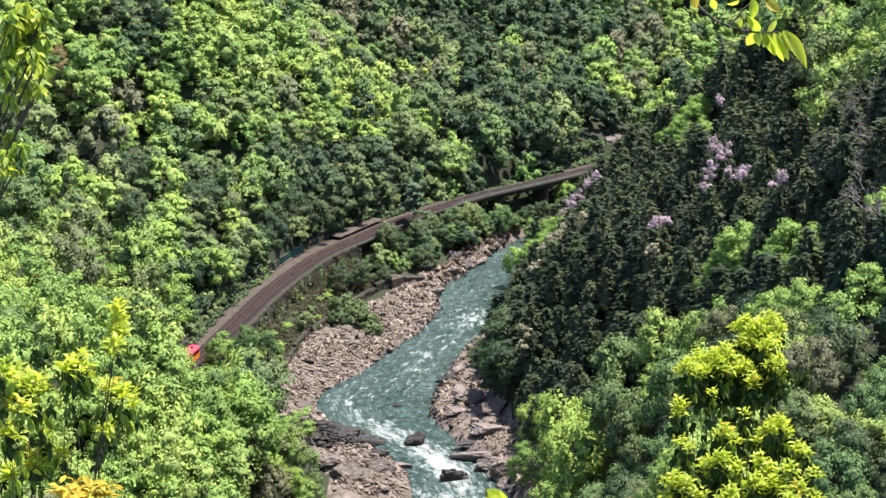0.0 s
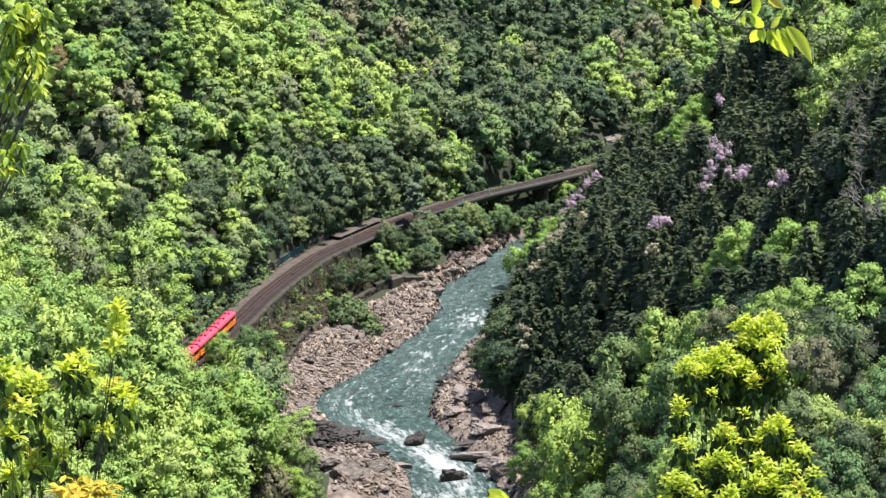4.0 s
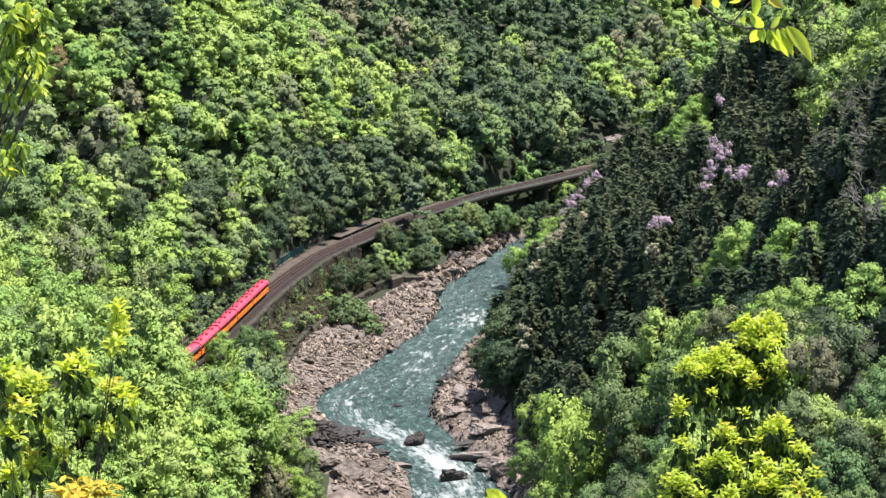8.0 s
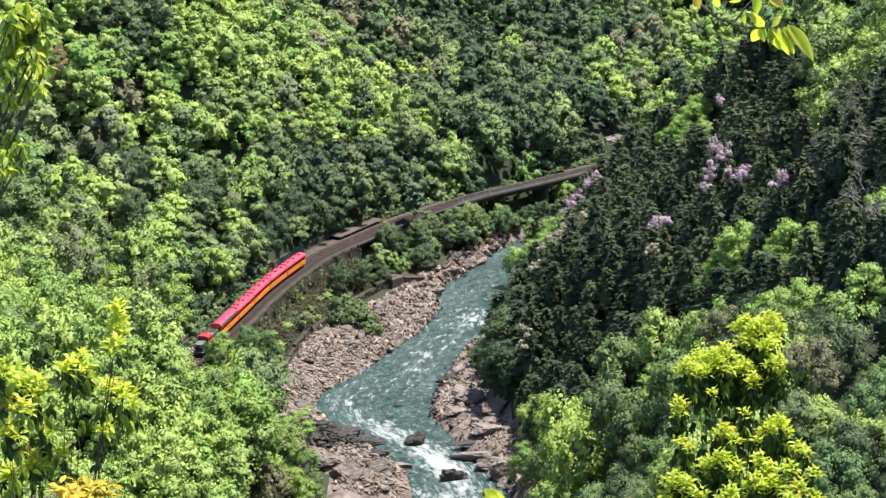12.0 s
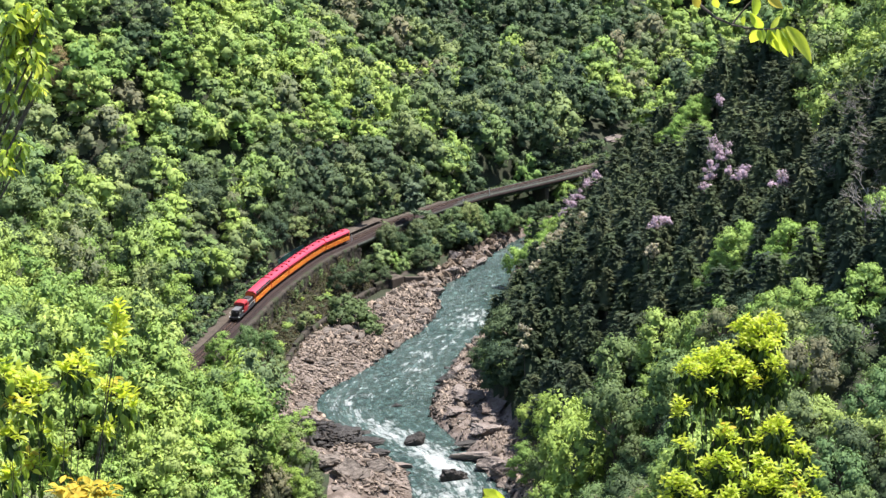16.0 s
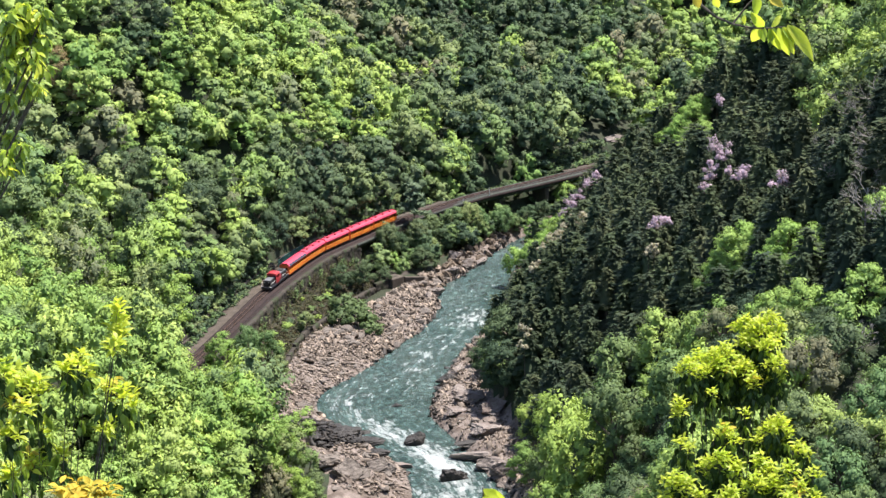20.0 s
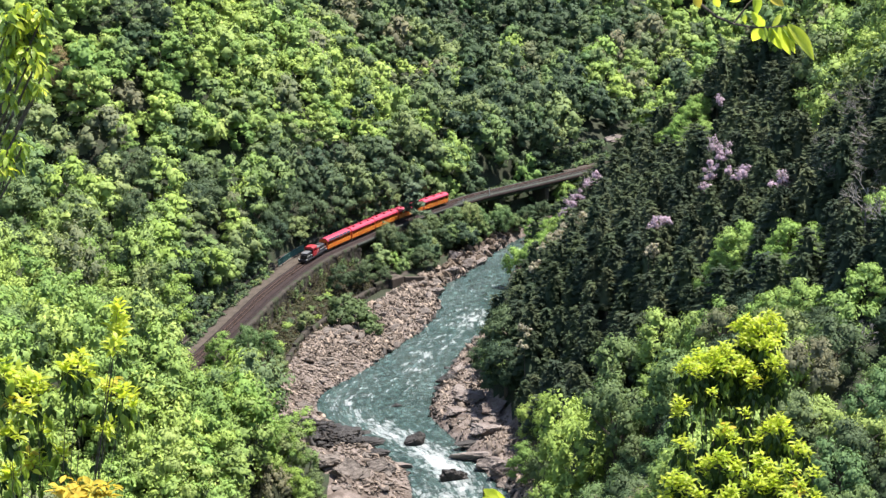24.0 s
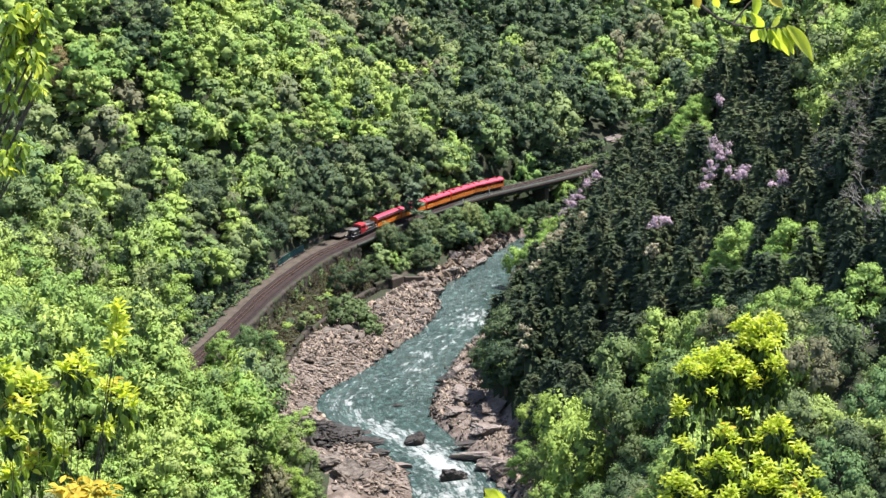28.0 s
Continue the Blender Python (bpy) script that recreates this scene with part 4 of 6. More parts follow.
# ---- the train ----
def coach(open_roof=False):
    """An open-sided sightseeing coach; x runs forward, z from the rail head."""
    e = tagged(empty("train_coach"), "red-roofed orange open-sided sightseeing coach on the track" if not open_roof else
               "red and orange sightseeing coach with a glazed roof behind the locomotive", "train coach", "train coaches")
    L, W = 6.55, 1.42
    part("underframe", boxes((-L, L, -1.15, 1.15, 0.62, 0.86), (-2.0, 2.0, -1.0, 1.0, 0.35, 0.62), bevel=0.04), M["black"], e)
    for bx in (-4.4, 4.4):
        bg = part("bogie", boxes((bx - 1.3, bx + 1.3, -1.02, -0.86, 0.35, 0.62), (bx - 1.3, bx + 1.3, 0.86, 1.02, 0.35, 0.62), (bx - 0.25, bx + 0.25, -0.9, 0.9, 0.4, 0.62)), M["black"], e)
        for wx in (bx - 0.9, bx + 0.9):
            bm = bmesh.new()
            for sy in (-0.56, 0.56):
                tube(bm, [(wx, sy - 0.06, 0.4), (wx, sy + 0.06, 0.4)], [0.4, 0.4], 12)
            tube(bm, [(wx, -0.56, 0.4), (wx, 0.56, 0.4)], [0.07, 0.07], 6)
            part("wheelset", bm, M["steel"], bg)
    part("floor", boxes((-L, L, -W + 0.06, W - 0.06, 0.86, 0.98)), M["dark"], e)
    top = 1.95
    for sy in (-1, 1):
        y0, y1 = sorted((sy * W, sy * (W - 0.07)))
        part("side_panel", boxes((-L, L, y0, y1, 0.8, top), bevel=0.015), M["orange"], e)
        yo = sorted((sy * (W + 0.003), sy * (W + 0.022)))
        part("stripe", boxes((-L, L, *yo, 1.02, 1.14)), M["yellow"], e)
        for k in range(11):
            x = -L + 0.55 + k * 1.2
            part("lattice", boxes((x - 0.3, x + 0.3, *yo, 1.30, 1.38), (x - 0.3, x + 0.3, *yo, 1.60, 1.68), (x - 0.12, x + 0.12, *yo, 1.38, 1.60)), M["yellow"], e)
        part("rail_bar", boxes((-L, L, y0, y1, top, top + 0.07)), M["yellow"], e)
        for k in range(9):
            x = -L + 0.06 + k * (2 * L - 0.12) / 8
            part("window_post", boxes((x - 0.1, x + 0.1, y0, y1, top + 0.07, 3.02)), M["orange"], e)
        part("cantrail", boxes((-L, L, y0, y1, 2.82, 3.12), bevel=0.015), M["orange" if open_roof else "red"], e)
        for k in range(8):
            x = -L + 0.85 + k * (2 * L - 1.7) / 7
            ys = sorted((sy * 0.35, sy * 1.2))
            part("bench", boxes((x - 0.22, x + 0.22, *ys, 0.98, 1.42), (x - 0.04, x + 0.04, *ys, 1.42, 2.0), bevel=0.03), M["orange"], e)
    for sx in (-1, 1):
        x0, x1 = sorted((sx * L, sx * (L + 0.1)))
        bm = boxes((x0, x1, -W, W, 0.8, 1.9), (x0, x1, -W, -0.95, 1.9, 2.75), (x0, x1, 0.95, W, 1.9, 2.75), (x0, x1, -0.42, 0.42, 1.9, 2.75), (x0, x1, -W, W, 2.75, 3.3))
        w = part("end_wall", bm, M["orange"], e)
        for c in (-0.68, 0.68):
            part("window_pane", boxes((x0 + 0.03, x1 - 0.03, c - 0.26, c + 0.26, 1.9, 2.75)), M["glass"], w)
        part("coupler", boxes(*[(min(sx * L, sx * (L + 0.38)), max(sx * L, sx * (L + 0.38)), -0.12, 0.12, 0.7, 0.95)]), M["black"], e)
    # arched roof
    bm = bmesh.new()
    prof = [(-1.52, 3.06), (-1.50, 3.22), (-1.28, 3.52), (-0.85, 3.74), (-0.3, 3.86), (0.3, 3.86), (0.85, 3.74), (1.28, 3.52), (1.50, 3.22), (1.52, 3.06)]
    ends = []
    for x in (-L - 0.14, L + 0.14):
        ends.append([bm.verts.new((x, y, z)) for y, z in prof])
    for a in range(len(prof) - 1):
        bm.faces.new((ends[0][a], ends[0][a + 1], ends[1][a + 1], ends[1][a]))
    bm.faces.new(ends[0][::-1])
    bm.faces.new(ends[1])
    bm.faces.new((ends[0][-1], ends[0][0], ends[1][0], ends[1][-1]))
    bmesh.ops.recalc_face_normals(bm, faces=bm.faces)
    rf = part("roof", bm, M["red"], e)
    for x in (-L - 0.15, L + 0.15):
        bm = bmesh.new()
        g0 = [bm.verts.new((x - 0.02, y * 0.93, 3.0 + (z - 3.06) * 0.9)) for y, z in prof]
        g1 = [bm.verts.new((x + 0.02, y * 0.93, 3.0 + (z - 3.06) * 0.9)) for y, z in prof]
        bm.faces.new(g0[::-1]), bm.faces.new(g1)
        for a in range(len(prof)):
            bm.faces.new((g0[a], g0[(a + 1) % len(prof)], g1[(a + 1) % len(prof)], g1[a]))
        bmesh.ops.recalc_face_normals(bm, faces=bm.faces)
        part("gable", bm, M["orange"], e)
    if open_roof:
        for sy in (-1, 1):
            for k in range(6):
                x = -5.2 + k * 2.08
                me_ = boxes((-0.9, 0.9, -0.03, 0.03, -0.27, 0.27))
                o = part("roof_pane", me_, M["glass"], rf)
                o.matrix_basis = pose(x, sy * 1.40, 3.39, sy * 36 if sy > 0 else -36, 0, 0)
    else:
        for k in range(3):
            x = -4.2 + k * 4.2
            bm = bmesh.new()
            for yy in (-0.45, 0.45):
                box(bm, x - 0.42, x + 0.42, yy - 0.24, yy + 0.24, 3.66, 4.12, 0.04)
            part("roof_vent", bm, M["maroon"], rf)
    for x in (-L - 0.1, L + 0.1):
        part("roof_rib", boxes((x - 0.03, x + 0.03, -0.9, 0.9, 3.72, 3.93)), M["maroon"], rf)
    return e


def locomotive():
    """A red and black diesel shunter; its short hood faces backwards."""
    e = tagged(empty("locomotive"), "red and black diesel locomotive at the tail of the train", "locomotive")
    part("underframe", boxes((-6.9, 6.7, -1.42, 1.42, 0.75, 1.12), (-1.8, 1.8, -1.2, 1.2, 0.35, 0.75), bevel=0.04), M["black"], e)
    for bx in (-4.6, 4.2):
        bg = part("bogie", boxes((bx - 1.7, bx + 1.7, -1.05, -0.85, 0.35, 0.7), (bx - 1.7, bx + 1.7, 0.85, 1.05, 0.35, 0.7)), M["black"], e)
        for wx in (bx - 1.2, bx, bx + 1.2):
            bm = bmesh.new()
            for sy in (-0.56, 0.56):
                tube(bm, [(wx, sy - 0.06, 0.43), (wx, sy + 0.06, 0.43)], [0.43, 0.43], 12)
            part("wheelset", bm, M["steel"], bg)
    sh = part("short_hood", boxes((-6.3, -2.6, -1.0, 1.0, 1.12, 2.75), bevel=0.08), M["black"], e)
    part("hood_top", boxes((-6.15, -2.6, -0.9, 0.9, 2.755, 2.86), bevel=0.03), M["grey"], sh)
    part("hood_grille", boxes((-6.36, -6.305, -0.75, 0.75, 1.5, 2.5)), M["dark"], sh)
    cab = part("cab", boxes((-2.6, 0.1, -1.38, 1.38, 1.12, 2.45), (-2.6, 0.1, -1.38, 1.38, 3.15, 3.4),
                            (-2.6, -2.3, -1.38, 1.38, 2.45, 3.15), (-0.2, 0.1, -1.38, 1.38, 2.45, 3.15), (-1.35, -1.15, -1.38, 1.38, 2.45, 3.15), bevel=0.02), M["locored"], e)
    bm = bmesh.new()
    prof = [(-1.44, 3.4), (-1.25, 3.72), (-0.6, 3.9), (0.6, 3.9), (1.25, 3.72), (1.44, 3.4)]
    a = [bm.verts.new((-2.75, y, z)) for y, z in prof]
    b = [bm.verts.new((0.25, y, z)) for y, z in prof]
    for k in range(5):
        bm.faces.new((a[k], a[k + 1], b[k + 1], b[k]))
    bm.faces.new(a[::-1]), bm.faces.new(b), bm.faces.new((a[-1], a[0], b[0], b[-1]))
    bmesh.ops.recalc_face_normals(bm, faces=bm.faces)
    part("cab_roof", bm, M["locored"], cab)
    for c in (-0.72, 0.72):
        part("window_pane", boxes((-2.64, -2.602, c - 0.5, c + 0.5, 2.5, 3.1)), M["glass"], cab)
    lh = part("long_hood", boxes((0.1, 6.2, -1.02, 1.02, 1.12, 2.75), bevel=0.08), M["black"], e)
    part("hood_top", boxes((0.2, 6.1, -0.92, 0.92, 2.755, 2.88), bevel=0.03), M["grey"], lh)
    part("radiator", boxes((3.6, 5.9, -0.7, 0.7, 2.885, 3.05), bevel=0.03), M["dark"], lh)
    for sy in (-1, 1):
        ys = sorted((sy * 1.025, sy * 1.05))
        part("side_band", boxes((0.15, 2.2, *ys, 1.3, 2.6)), M["locored"], lh)
        part("side_grille", boxes((2.5, 6.0, *ys, 1.5, 2.5)), M["dark"], lh)
        yh = sy * 1.36
        bm = bmesh.new()
        for xa, xb in ((-6.6, -2.8), (0.4, 6.4)):
            tube(bm, [(xa, yh, 2.05), (xb, yh, 2.05)], [0.03, 0.03], 5)
            n = max(2, int((xb - xa) / 1.2))
            for k in range(n + 1):
                xx = xa + (xb - xa) * k / n
                tube(bm, [(xx, yh, 1.1), (xx, yh, 2.05)], [0.025, 0.025], 5)
        part("handrail", bm, M["white"], e)
    for sx in (-1, 1):
        x0, x1 = sorted((sx * 6.72, sx * 6.95))
        bb = part("buffer_beam", boxes((x0, x1, -1.35, 1.35, 0.45, 1.1), bevel=0.03), M["black"], e)
        part("step_ladder", boxes((x0, x1, -1.4, -1.05, 1.1, 1.25), (x0, x1, 1.05, 1.4, 1.1, 1.25)), M["white"], bb)
    for c in (-0.55, 0.55):
        bm = tube(bmesh.new(), [(-6.5, c, 2.3), (-6.34, c, 2.3)], [0.16, 0.18], 10)
        part("headlight", bm, M["grey"], e)
    return e


COACHES = [coach()]
for _k in range(3):
    COACHES.append(copy_thing(COACHES[0], pose(0, 0, 0)))
COACHES.append(coach(True))
LOCO = locomotive()
PITCH_LEN = 13.8


# ---- walls, bridge and lineside ----
def track_slice(y0, y1):
    k = (track_c[:, 1] >= y0) & (track_c[:, 1] <= y1) & (track_c[:, 0] > -80) & (track_c[:, 0] < 90)
    return track_c[k]


def rough_wall(name, line, off, z_top, z_bot, thick, material, label, parent=None, cell=0.9, amp=0.12):
    """A thick wall along a plan line, its face broken into uneven stones."""
    g = np.arange(0, len(line) - 0.99, 0.5)
    line = np.stack([np.interp(g, np.arange(len(line)), line[:, k]) for k in (0, 1)], 1)
    tan = np.gradient(line[:, :2], axis=0)
    tan /= np.linalg.norm(tan, axis=1)[:, None]
    nor = np.stack([tan[:, 1], -tan[:, 0]], 1)
    rng = np.random.RandomState(len(line))
    n, rows = len(line), max(3, int((z_top - z_bot) / cell))
    v = []
    for r in range(rows + 1):
        z = z_top + (z_bot - z_top) * r / rows
        v.append(np.column_stack([line[:, :2] + nor * (off + 0.06 * (z_top - z) + rng.uniform(-amp, amp, (n, 1))), z + rng.uniform(-0.1, 0.1, n) * (0 < r)]))
    v.append(np.column_stack([line[:, :2] + nor * (off - thick), np.full(n, z_bot)]))
    v.append(np.column_stack([line[:, :2] + nor * (off - thick), np.full(n, z_top)]))
    k = len(v)
    q = [(a * n + i, a * n + i + 1, ((a + 1) % k) * n + i + 1, ((a + 1) % k) * n + i) for a in range(k) for i in range(n - 1)]
    for a in range(1, k - 2):
        q.append((0, a * n, (a + 1) * n, (k - 1) * n))
        q.append((n - 1, k * n - 1, (a + 2) * n - 1, (a + 1) * n - 1))
    ob = new(name, mesh_np(name, np.concatenate(v), q, material))
    if parent:
        ob.parent = parent
        return ob
    return tagged(ob, label, "wall", kind="structure")


rough_wall("retaining_wall", track_slice(405, 512), 4.42, ZT + 0.02, ZT - 6.4, 1.1, M["masonry"], "dark mossy stone retaining wall below the track", cell=0.6, amp=0.26)
rough_wall("retaining_wall", track_slice(521, 563), 4.42, ZT + 0.02, ZT - 4.4, 1.1, M["masonry"], "dark mossy stone retaining wall below the track", cell=0.6, amp=0.26)
rough_wall("low_wall", track_slice(398, 484), -6.35, ZT + 0.75, ZT - 0.3, 0.5, M["masonry"], "low dark stone wall along the cutting", amp=0.08)
rough_wall("cutting_wall", track_slice(398, 512), -6.9, ZT + 1.6, ZT - 0.4, 0.6, M["masonry"], "dark overgrown stone wall of the cutting", amp=0.25)
rough_wall("kerb", track_slice(519, 562), 4.62, ZT + 0.35, ZT - 0.25, 0.35, M["kerb"], "pale concrete kerb along the track edge", cell=0.3, amp=0.01)
LOWER = spline([(-41.5, 412), (-40.3, 422.5), (-36.7, 447.8), (-29.2, 470.6), (-20.8, 491), (-13.5, 501.5)], 1.0)[0]


def lower_wall():
    """The old river wall, broken into lengths of uneven height."""
    base = tagged(empty("river_wall"), "broken weathered stone river wall above the rock shelf", "wall", kind="structure")
    rng = random.Random(4)
    i = 0
    while i < len(LOWER) - 3:
        n = rng.randint(7, 14)
        seg = LOWER[i:i + n + 1]
        if len(seg) < 3:
            break
        rough_wall("wall_length", seg, 0.5, 5.1 + rng.uniform(-0.5, 0.5), 0.6, rng.uniform(0.8, 1.1), M["concrete"] if rng.random() < 0.25 else M["masonry"], "", base, 0.6, 0.3)
        i += n
    bm = boxes((-2.6, 2.6, -2.0, 2.0, -2, 2.2), bevel=0.2)
    o = part("buttress", bm, M["concrete"], base, "weathered concrete block")
    o.matrix_basis = pose(-14.5, 500.5, 3.2, 0, 0, 48)
    bm = boxes((-3.4, 3.4, -0.5, 0.5, -2, 1.9), bevel=0.15)
    o = part("buttress", bm, M["concrete"], base, "weathered concrete block")
    o.matrix_basis = pose(-8.6, 503.5, 2.6, 0, 8, 30)


lower_wall()


def bridge():
    base = tagged(empty("girder_bridge"), "dull green plate girder railway bridge on stone piers", "bridge", kind="structure")
    line = track_slice(BRIDGE[0] - 3, BRIDGE[1] + 4)
    for off in (-2.3, 2.55):
        v, q = ribbon(line, [off - 0.1, off - 0.1, off + 0.1, off + 0.1], [ZT - 2.1, ZT - 0.08, ZT - 0.08, ZT - 2.1])
        o = new("girder", mesh_np("girder", v, q, M["girder"]))
        o.parent = base
        for z in (ZT - 2.1, ZT - 0.2):
            v, q = ribbon(line, [off - 0.28, off - 0.28, off + 0.28, off + 0.28], [z - 0.06, z, z, z - 0.06])
            o = new("flange", mesh_np("flange", v, q, M["girder"]))
            o.parent = base
    v, q = ribbon(line, [2.3, 2.3, 4.1, 4.1], [ZT - 0.15, ZT + 0.06, ZT + 0.06, ZT - 0.15])
    o = new("walkway", mesh_np("walkway", v, q, M["kerb"]))
    o.parent = base
    v, q = ribbon(line, [4.0, 4.0, 4.07, 4.07], [ZT + 1.0, ZT + 1.07, ZT + 1.07, ZT + 1.0])
    o = new("handrail", mesh_np("handrail", v, q, M["girder"]))
    o.parent = base
    bm = boxes((-0.06, 0.06, 2.66, 2.78, ZT - 2.05, ZT - 0.2))
    me = bpy.data.meshes.new("stiffener")
    bm.to_mesh(me)
    bm.free()
    me.materials.append(M["girder"])
    bm = boxes((-0.035, 0.035, -0.035, 0.035, 0, 1.0))
    mp = bpy.data.meshes.new("post")
    bm.to_mesh(mp)
    bm.free()
    mp.materials.append(M["girder"])
    tan = np.gradient(line, axis=0)
    for k in range(0, len(line) - 1, 2):
        a = math.atan2(tan[k, 1], tan[k, 0])
        nx, ny = math.sin(a), -math.cos(a)
        piece("stiffener", me, base, pose(line[k, 0], line[k, 1], 0, 0, 0, math.degrees(a)) @ Matrix.Diagonal((1, -1, 1, 1)))
        piece("post", mp, base, pose(line[k, 0] + nx * 4.03, line[k, 1] + ny * 4.03, ZT, 0, 0, math.degrees(a)))
    for f in (0.02, 0.36, 0.68, 0.98):
        k = int(f * (len(line) - 1))
        a = math.degrees(math.atan2(tan[k, 1], tan[k, 0]))
        o = part("pier", boxes((-1.0, 1.0, -2.8, 3.2, -13.5, -2.16), (-1.3, 1.3, -3.1, 3.5, -2.7, -2.16), bevel=0.1), M["masonry"], base)
        o.matrix_basis = pose(line[k, 0], line[k, 1], ZT, 0, 0, a) @ Matrix.Diagonal((1, -1, 1, 1))


bridge()


def culvert():
    """The short span over the notch below the track."""
    base = tagged(empty("culvert"), "short concrete span carrying the track over a gap", "culvert", kind="structure")
    line = track_slice(509, 524)
    v, q = ribbon(line, [-2.5, -2.5, 4.5, 4.5], [ZT - 0.8, ZT - 0.22, ZT - 0.1, ZT - 0.8])
    o = new("slab", mesh_np("slab", v, q, M["concrete"]))
    o.parent = base
    v, q = ribbon(line, [4.3, 4.3, 4.6, 4.6], [ZT - 0.8, ZT + 0.3, ZT + 0.3, ZT - 0.8])
    o = new("parapet", mesh_np("parapet", v, q, M["kerb"]))
    o.parent = base
    for y in (511.5, 521.8):
        i = int(np.argmin(np.abs(track_slice(500, 530)[:, 1] - y)))
        x, yy = track_slice(500, 530)[i]
        o = part("abutment", boxes((-0.7, 0.7, -4.3, 2.5, -6.5, -0.81), bevel=0.06), M["masonry"], base)
        o.matrix_basis = pose(x, yy, ZT, 0, 0, 60)


culvert()


def platform():
    line = track_slice(511.5, 534)
    base = tagged(empty("platform"), "low grey concrete platform slab beside the track", "platform", kind="structure")
    v, q = ribbon(line, [-6.6, -6.6, -2.9, -2.9], [ZT + 0.75, ZT + 1.0, ZT + 1.0, ZT + 0.75])
    n = len(line)
    q = list(q) + [(0, n, 2 * n, 3 * n), (n - 1, 4 * n - 1, 3 * n - 1, 2 * n - 1)]
    o = new("slab", mesh_np("slab", v, q, M["concrete"]))
    o.parent = base
    for k in range(1, n, 4):
        for off in (-6.2, -3.3):
            t_ = line[min(k + 1, n - 1)] - line[k - 1]
            t_ = t_ / np.linalg.norm(t_)
            o = part("support", boxes((-0.2, 0.2, -0.2, 0.2, -0.3, 0.75)), M["concrete"], base)
            o.location = (line[k, 0] + t_[1] * off, line[k, 1] - t_[0] * off, ZT)


platform()


def fence():
    line = track_slice(482, 499)
    base = tagged(empty("fence"), "teal metal mesh fence beside the cutting", "fence")
    tan = np.gradient(line, axis=0)
    tan /= np.linalg.norm(tan, axis=1)[:, None]
    p = line + np.stack([tan[:, 1], -tan[:, 0]], 1) * -6.1
    for k in range(len(p)):
        if k % 2 == 0:
            part("post", tube(bmesh.new(), [(p[k, 0], p[k, 1], ZT - 0.2), (p[k, 0], p[k, 1], ZT + 2.0)], [0.06, 0.06], 6), M["fence"], base)
    for z in (0.15, 1.05, 1.95):
        part("rail", tube(bmesh.new(), [(x, y, ZT + z) for x, y in p], [0.045] * len(p), 5), M["fence"], base)
    for k in range(len(p) - 1):
        for f in (0.15, 0.4, 0.65, 0.9):
            x, y = p[k] * (1 - f) + p[k + 1] * f
            part("picket", boxes((x - 0.06, x + 0.06, y - 0.03, y + 0.03, ZT + 0.15, ZT + 1.95)), M["fence"], base)
    v, q = ribbon(line, [-6.3, -6.3, -5.6, -5.6], [ZT - 0.1, ZT + 0.18, ZT + 0.18, ZT - 0.1])
    tagged(new("kerb", mesh_np("kerb", v, q, M["concrete"])), "pale concrete footing under the fence", "kerb", kind="structure")


fence()


def marker(x, y, h, r, label):
    e = tagged(empty("marker_post", (x, y, ZT - 0.1)), label, "post", "lineside posts")
    part("post", tube(bmesh.new(), [(0, 0, 0), (0, 0, h)], [r, r], 8), M["white"], e)
    part("cap", boxes((-r * 1.6, r * 1.6, -r * 1.6, r * 1.6, h, h + 0.16), bevel=0.02), M["grey"], e)


marker(-27.2, 512.3, 1.9, 0.13, "short white concrete post beside the track")
marker(15.2, 570.2, 2.6, 0.13, "white lineside post on the bridge walkway")
marker(6.5, 561.0, 1.2, 0.1, "short white concrete post beside the track")


# ---- single plants ----
def single(name, crown, material, x, y, z, r, h, label, cat="tree", group="", rot=0, stem="bark"):
    e = tagged(empty(name, (x, y, z)), label, cat, group)
    e.rotation_euler = (0, 0, rot)
    e.scale = (r, r, r * h)
    part("trunk", trunk_mesh(int(abs(x * 7)), 1.2, 0.06), M[stem], e)
    o = new("crown", foliage("crown", *crown, material))
    o.parent = e
    return e


BUSH = [broadleaf_crown(500 + i, 400, 0.075, 8, 0.5, 0.8, 4) for i in range(3)]
for x, y, r, h, k in ((-27.5, 471, 4.6, 1.15, 0), (-23.5, 464, 4.6, 1.1, 1), (-28.5, 463, 3.8, 1.1, 2), (-19.5, 458, 3.8, 0.9, 0), (-24, 474, 3.4, 0.8, 2), (-20.5, 466, 3.6, 0.7, 1), (-21.5, 504.5, 3.2, 0.9, 2), (-19.0, 507.5, 2.8, 0.9, 0), (-24.0, 499.5, 2.6, 0.8, 1)):
    single("shrub", BUSH[k], M["shelfbush"], x, y, height(x, y) - 0.35 * r * h, r, h, "low grey-green shrub spreading over the rock shelf", "shrub", "river shrubs", x)


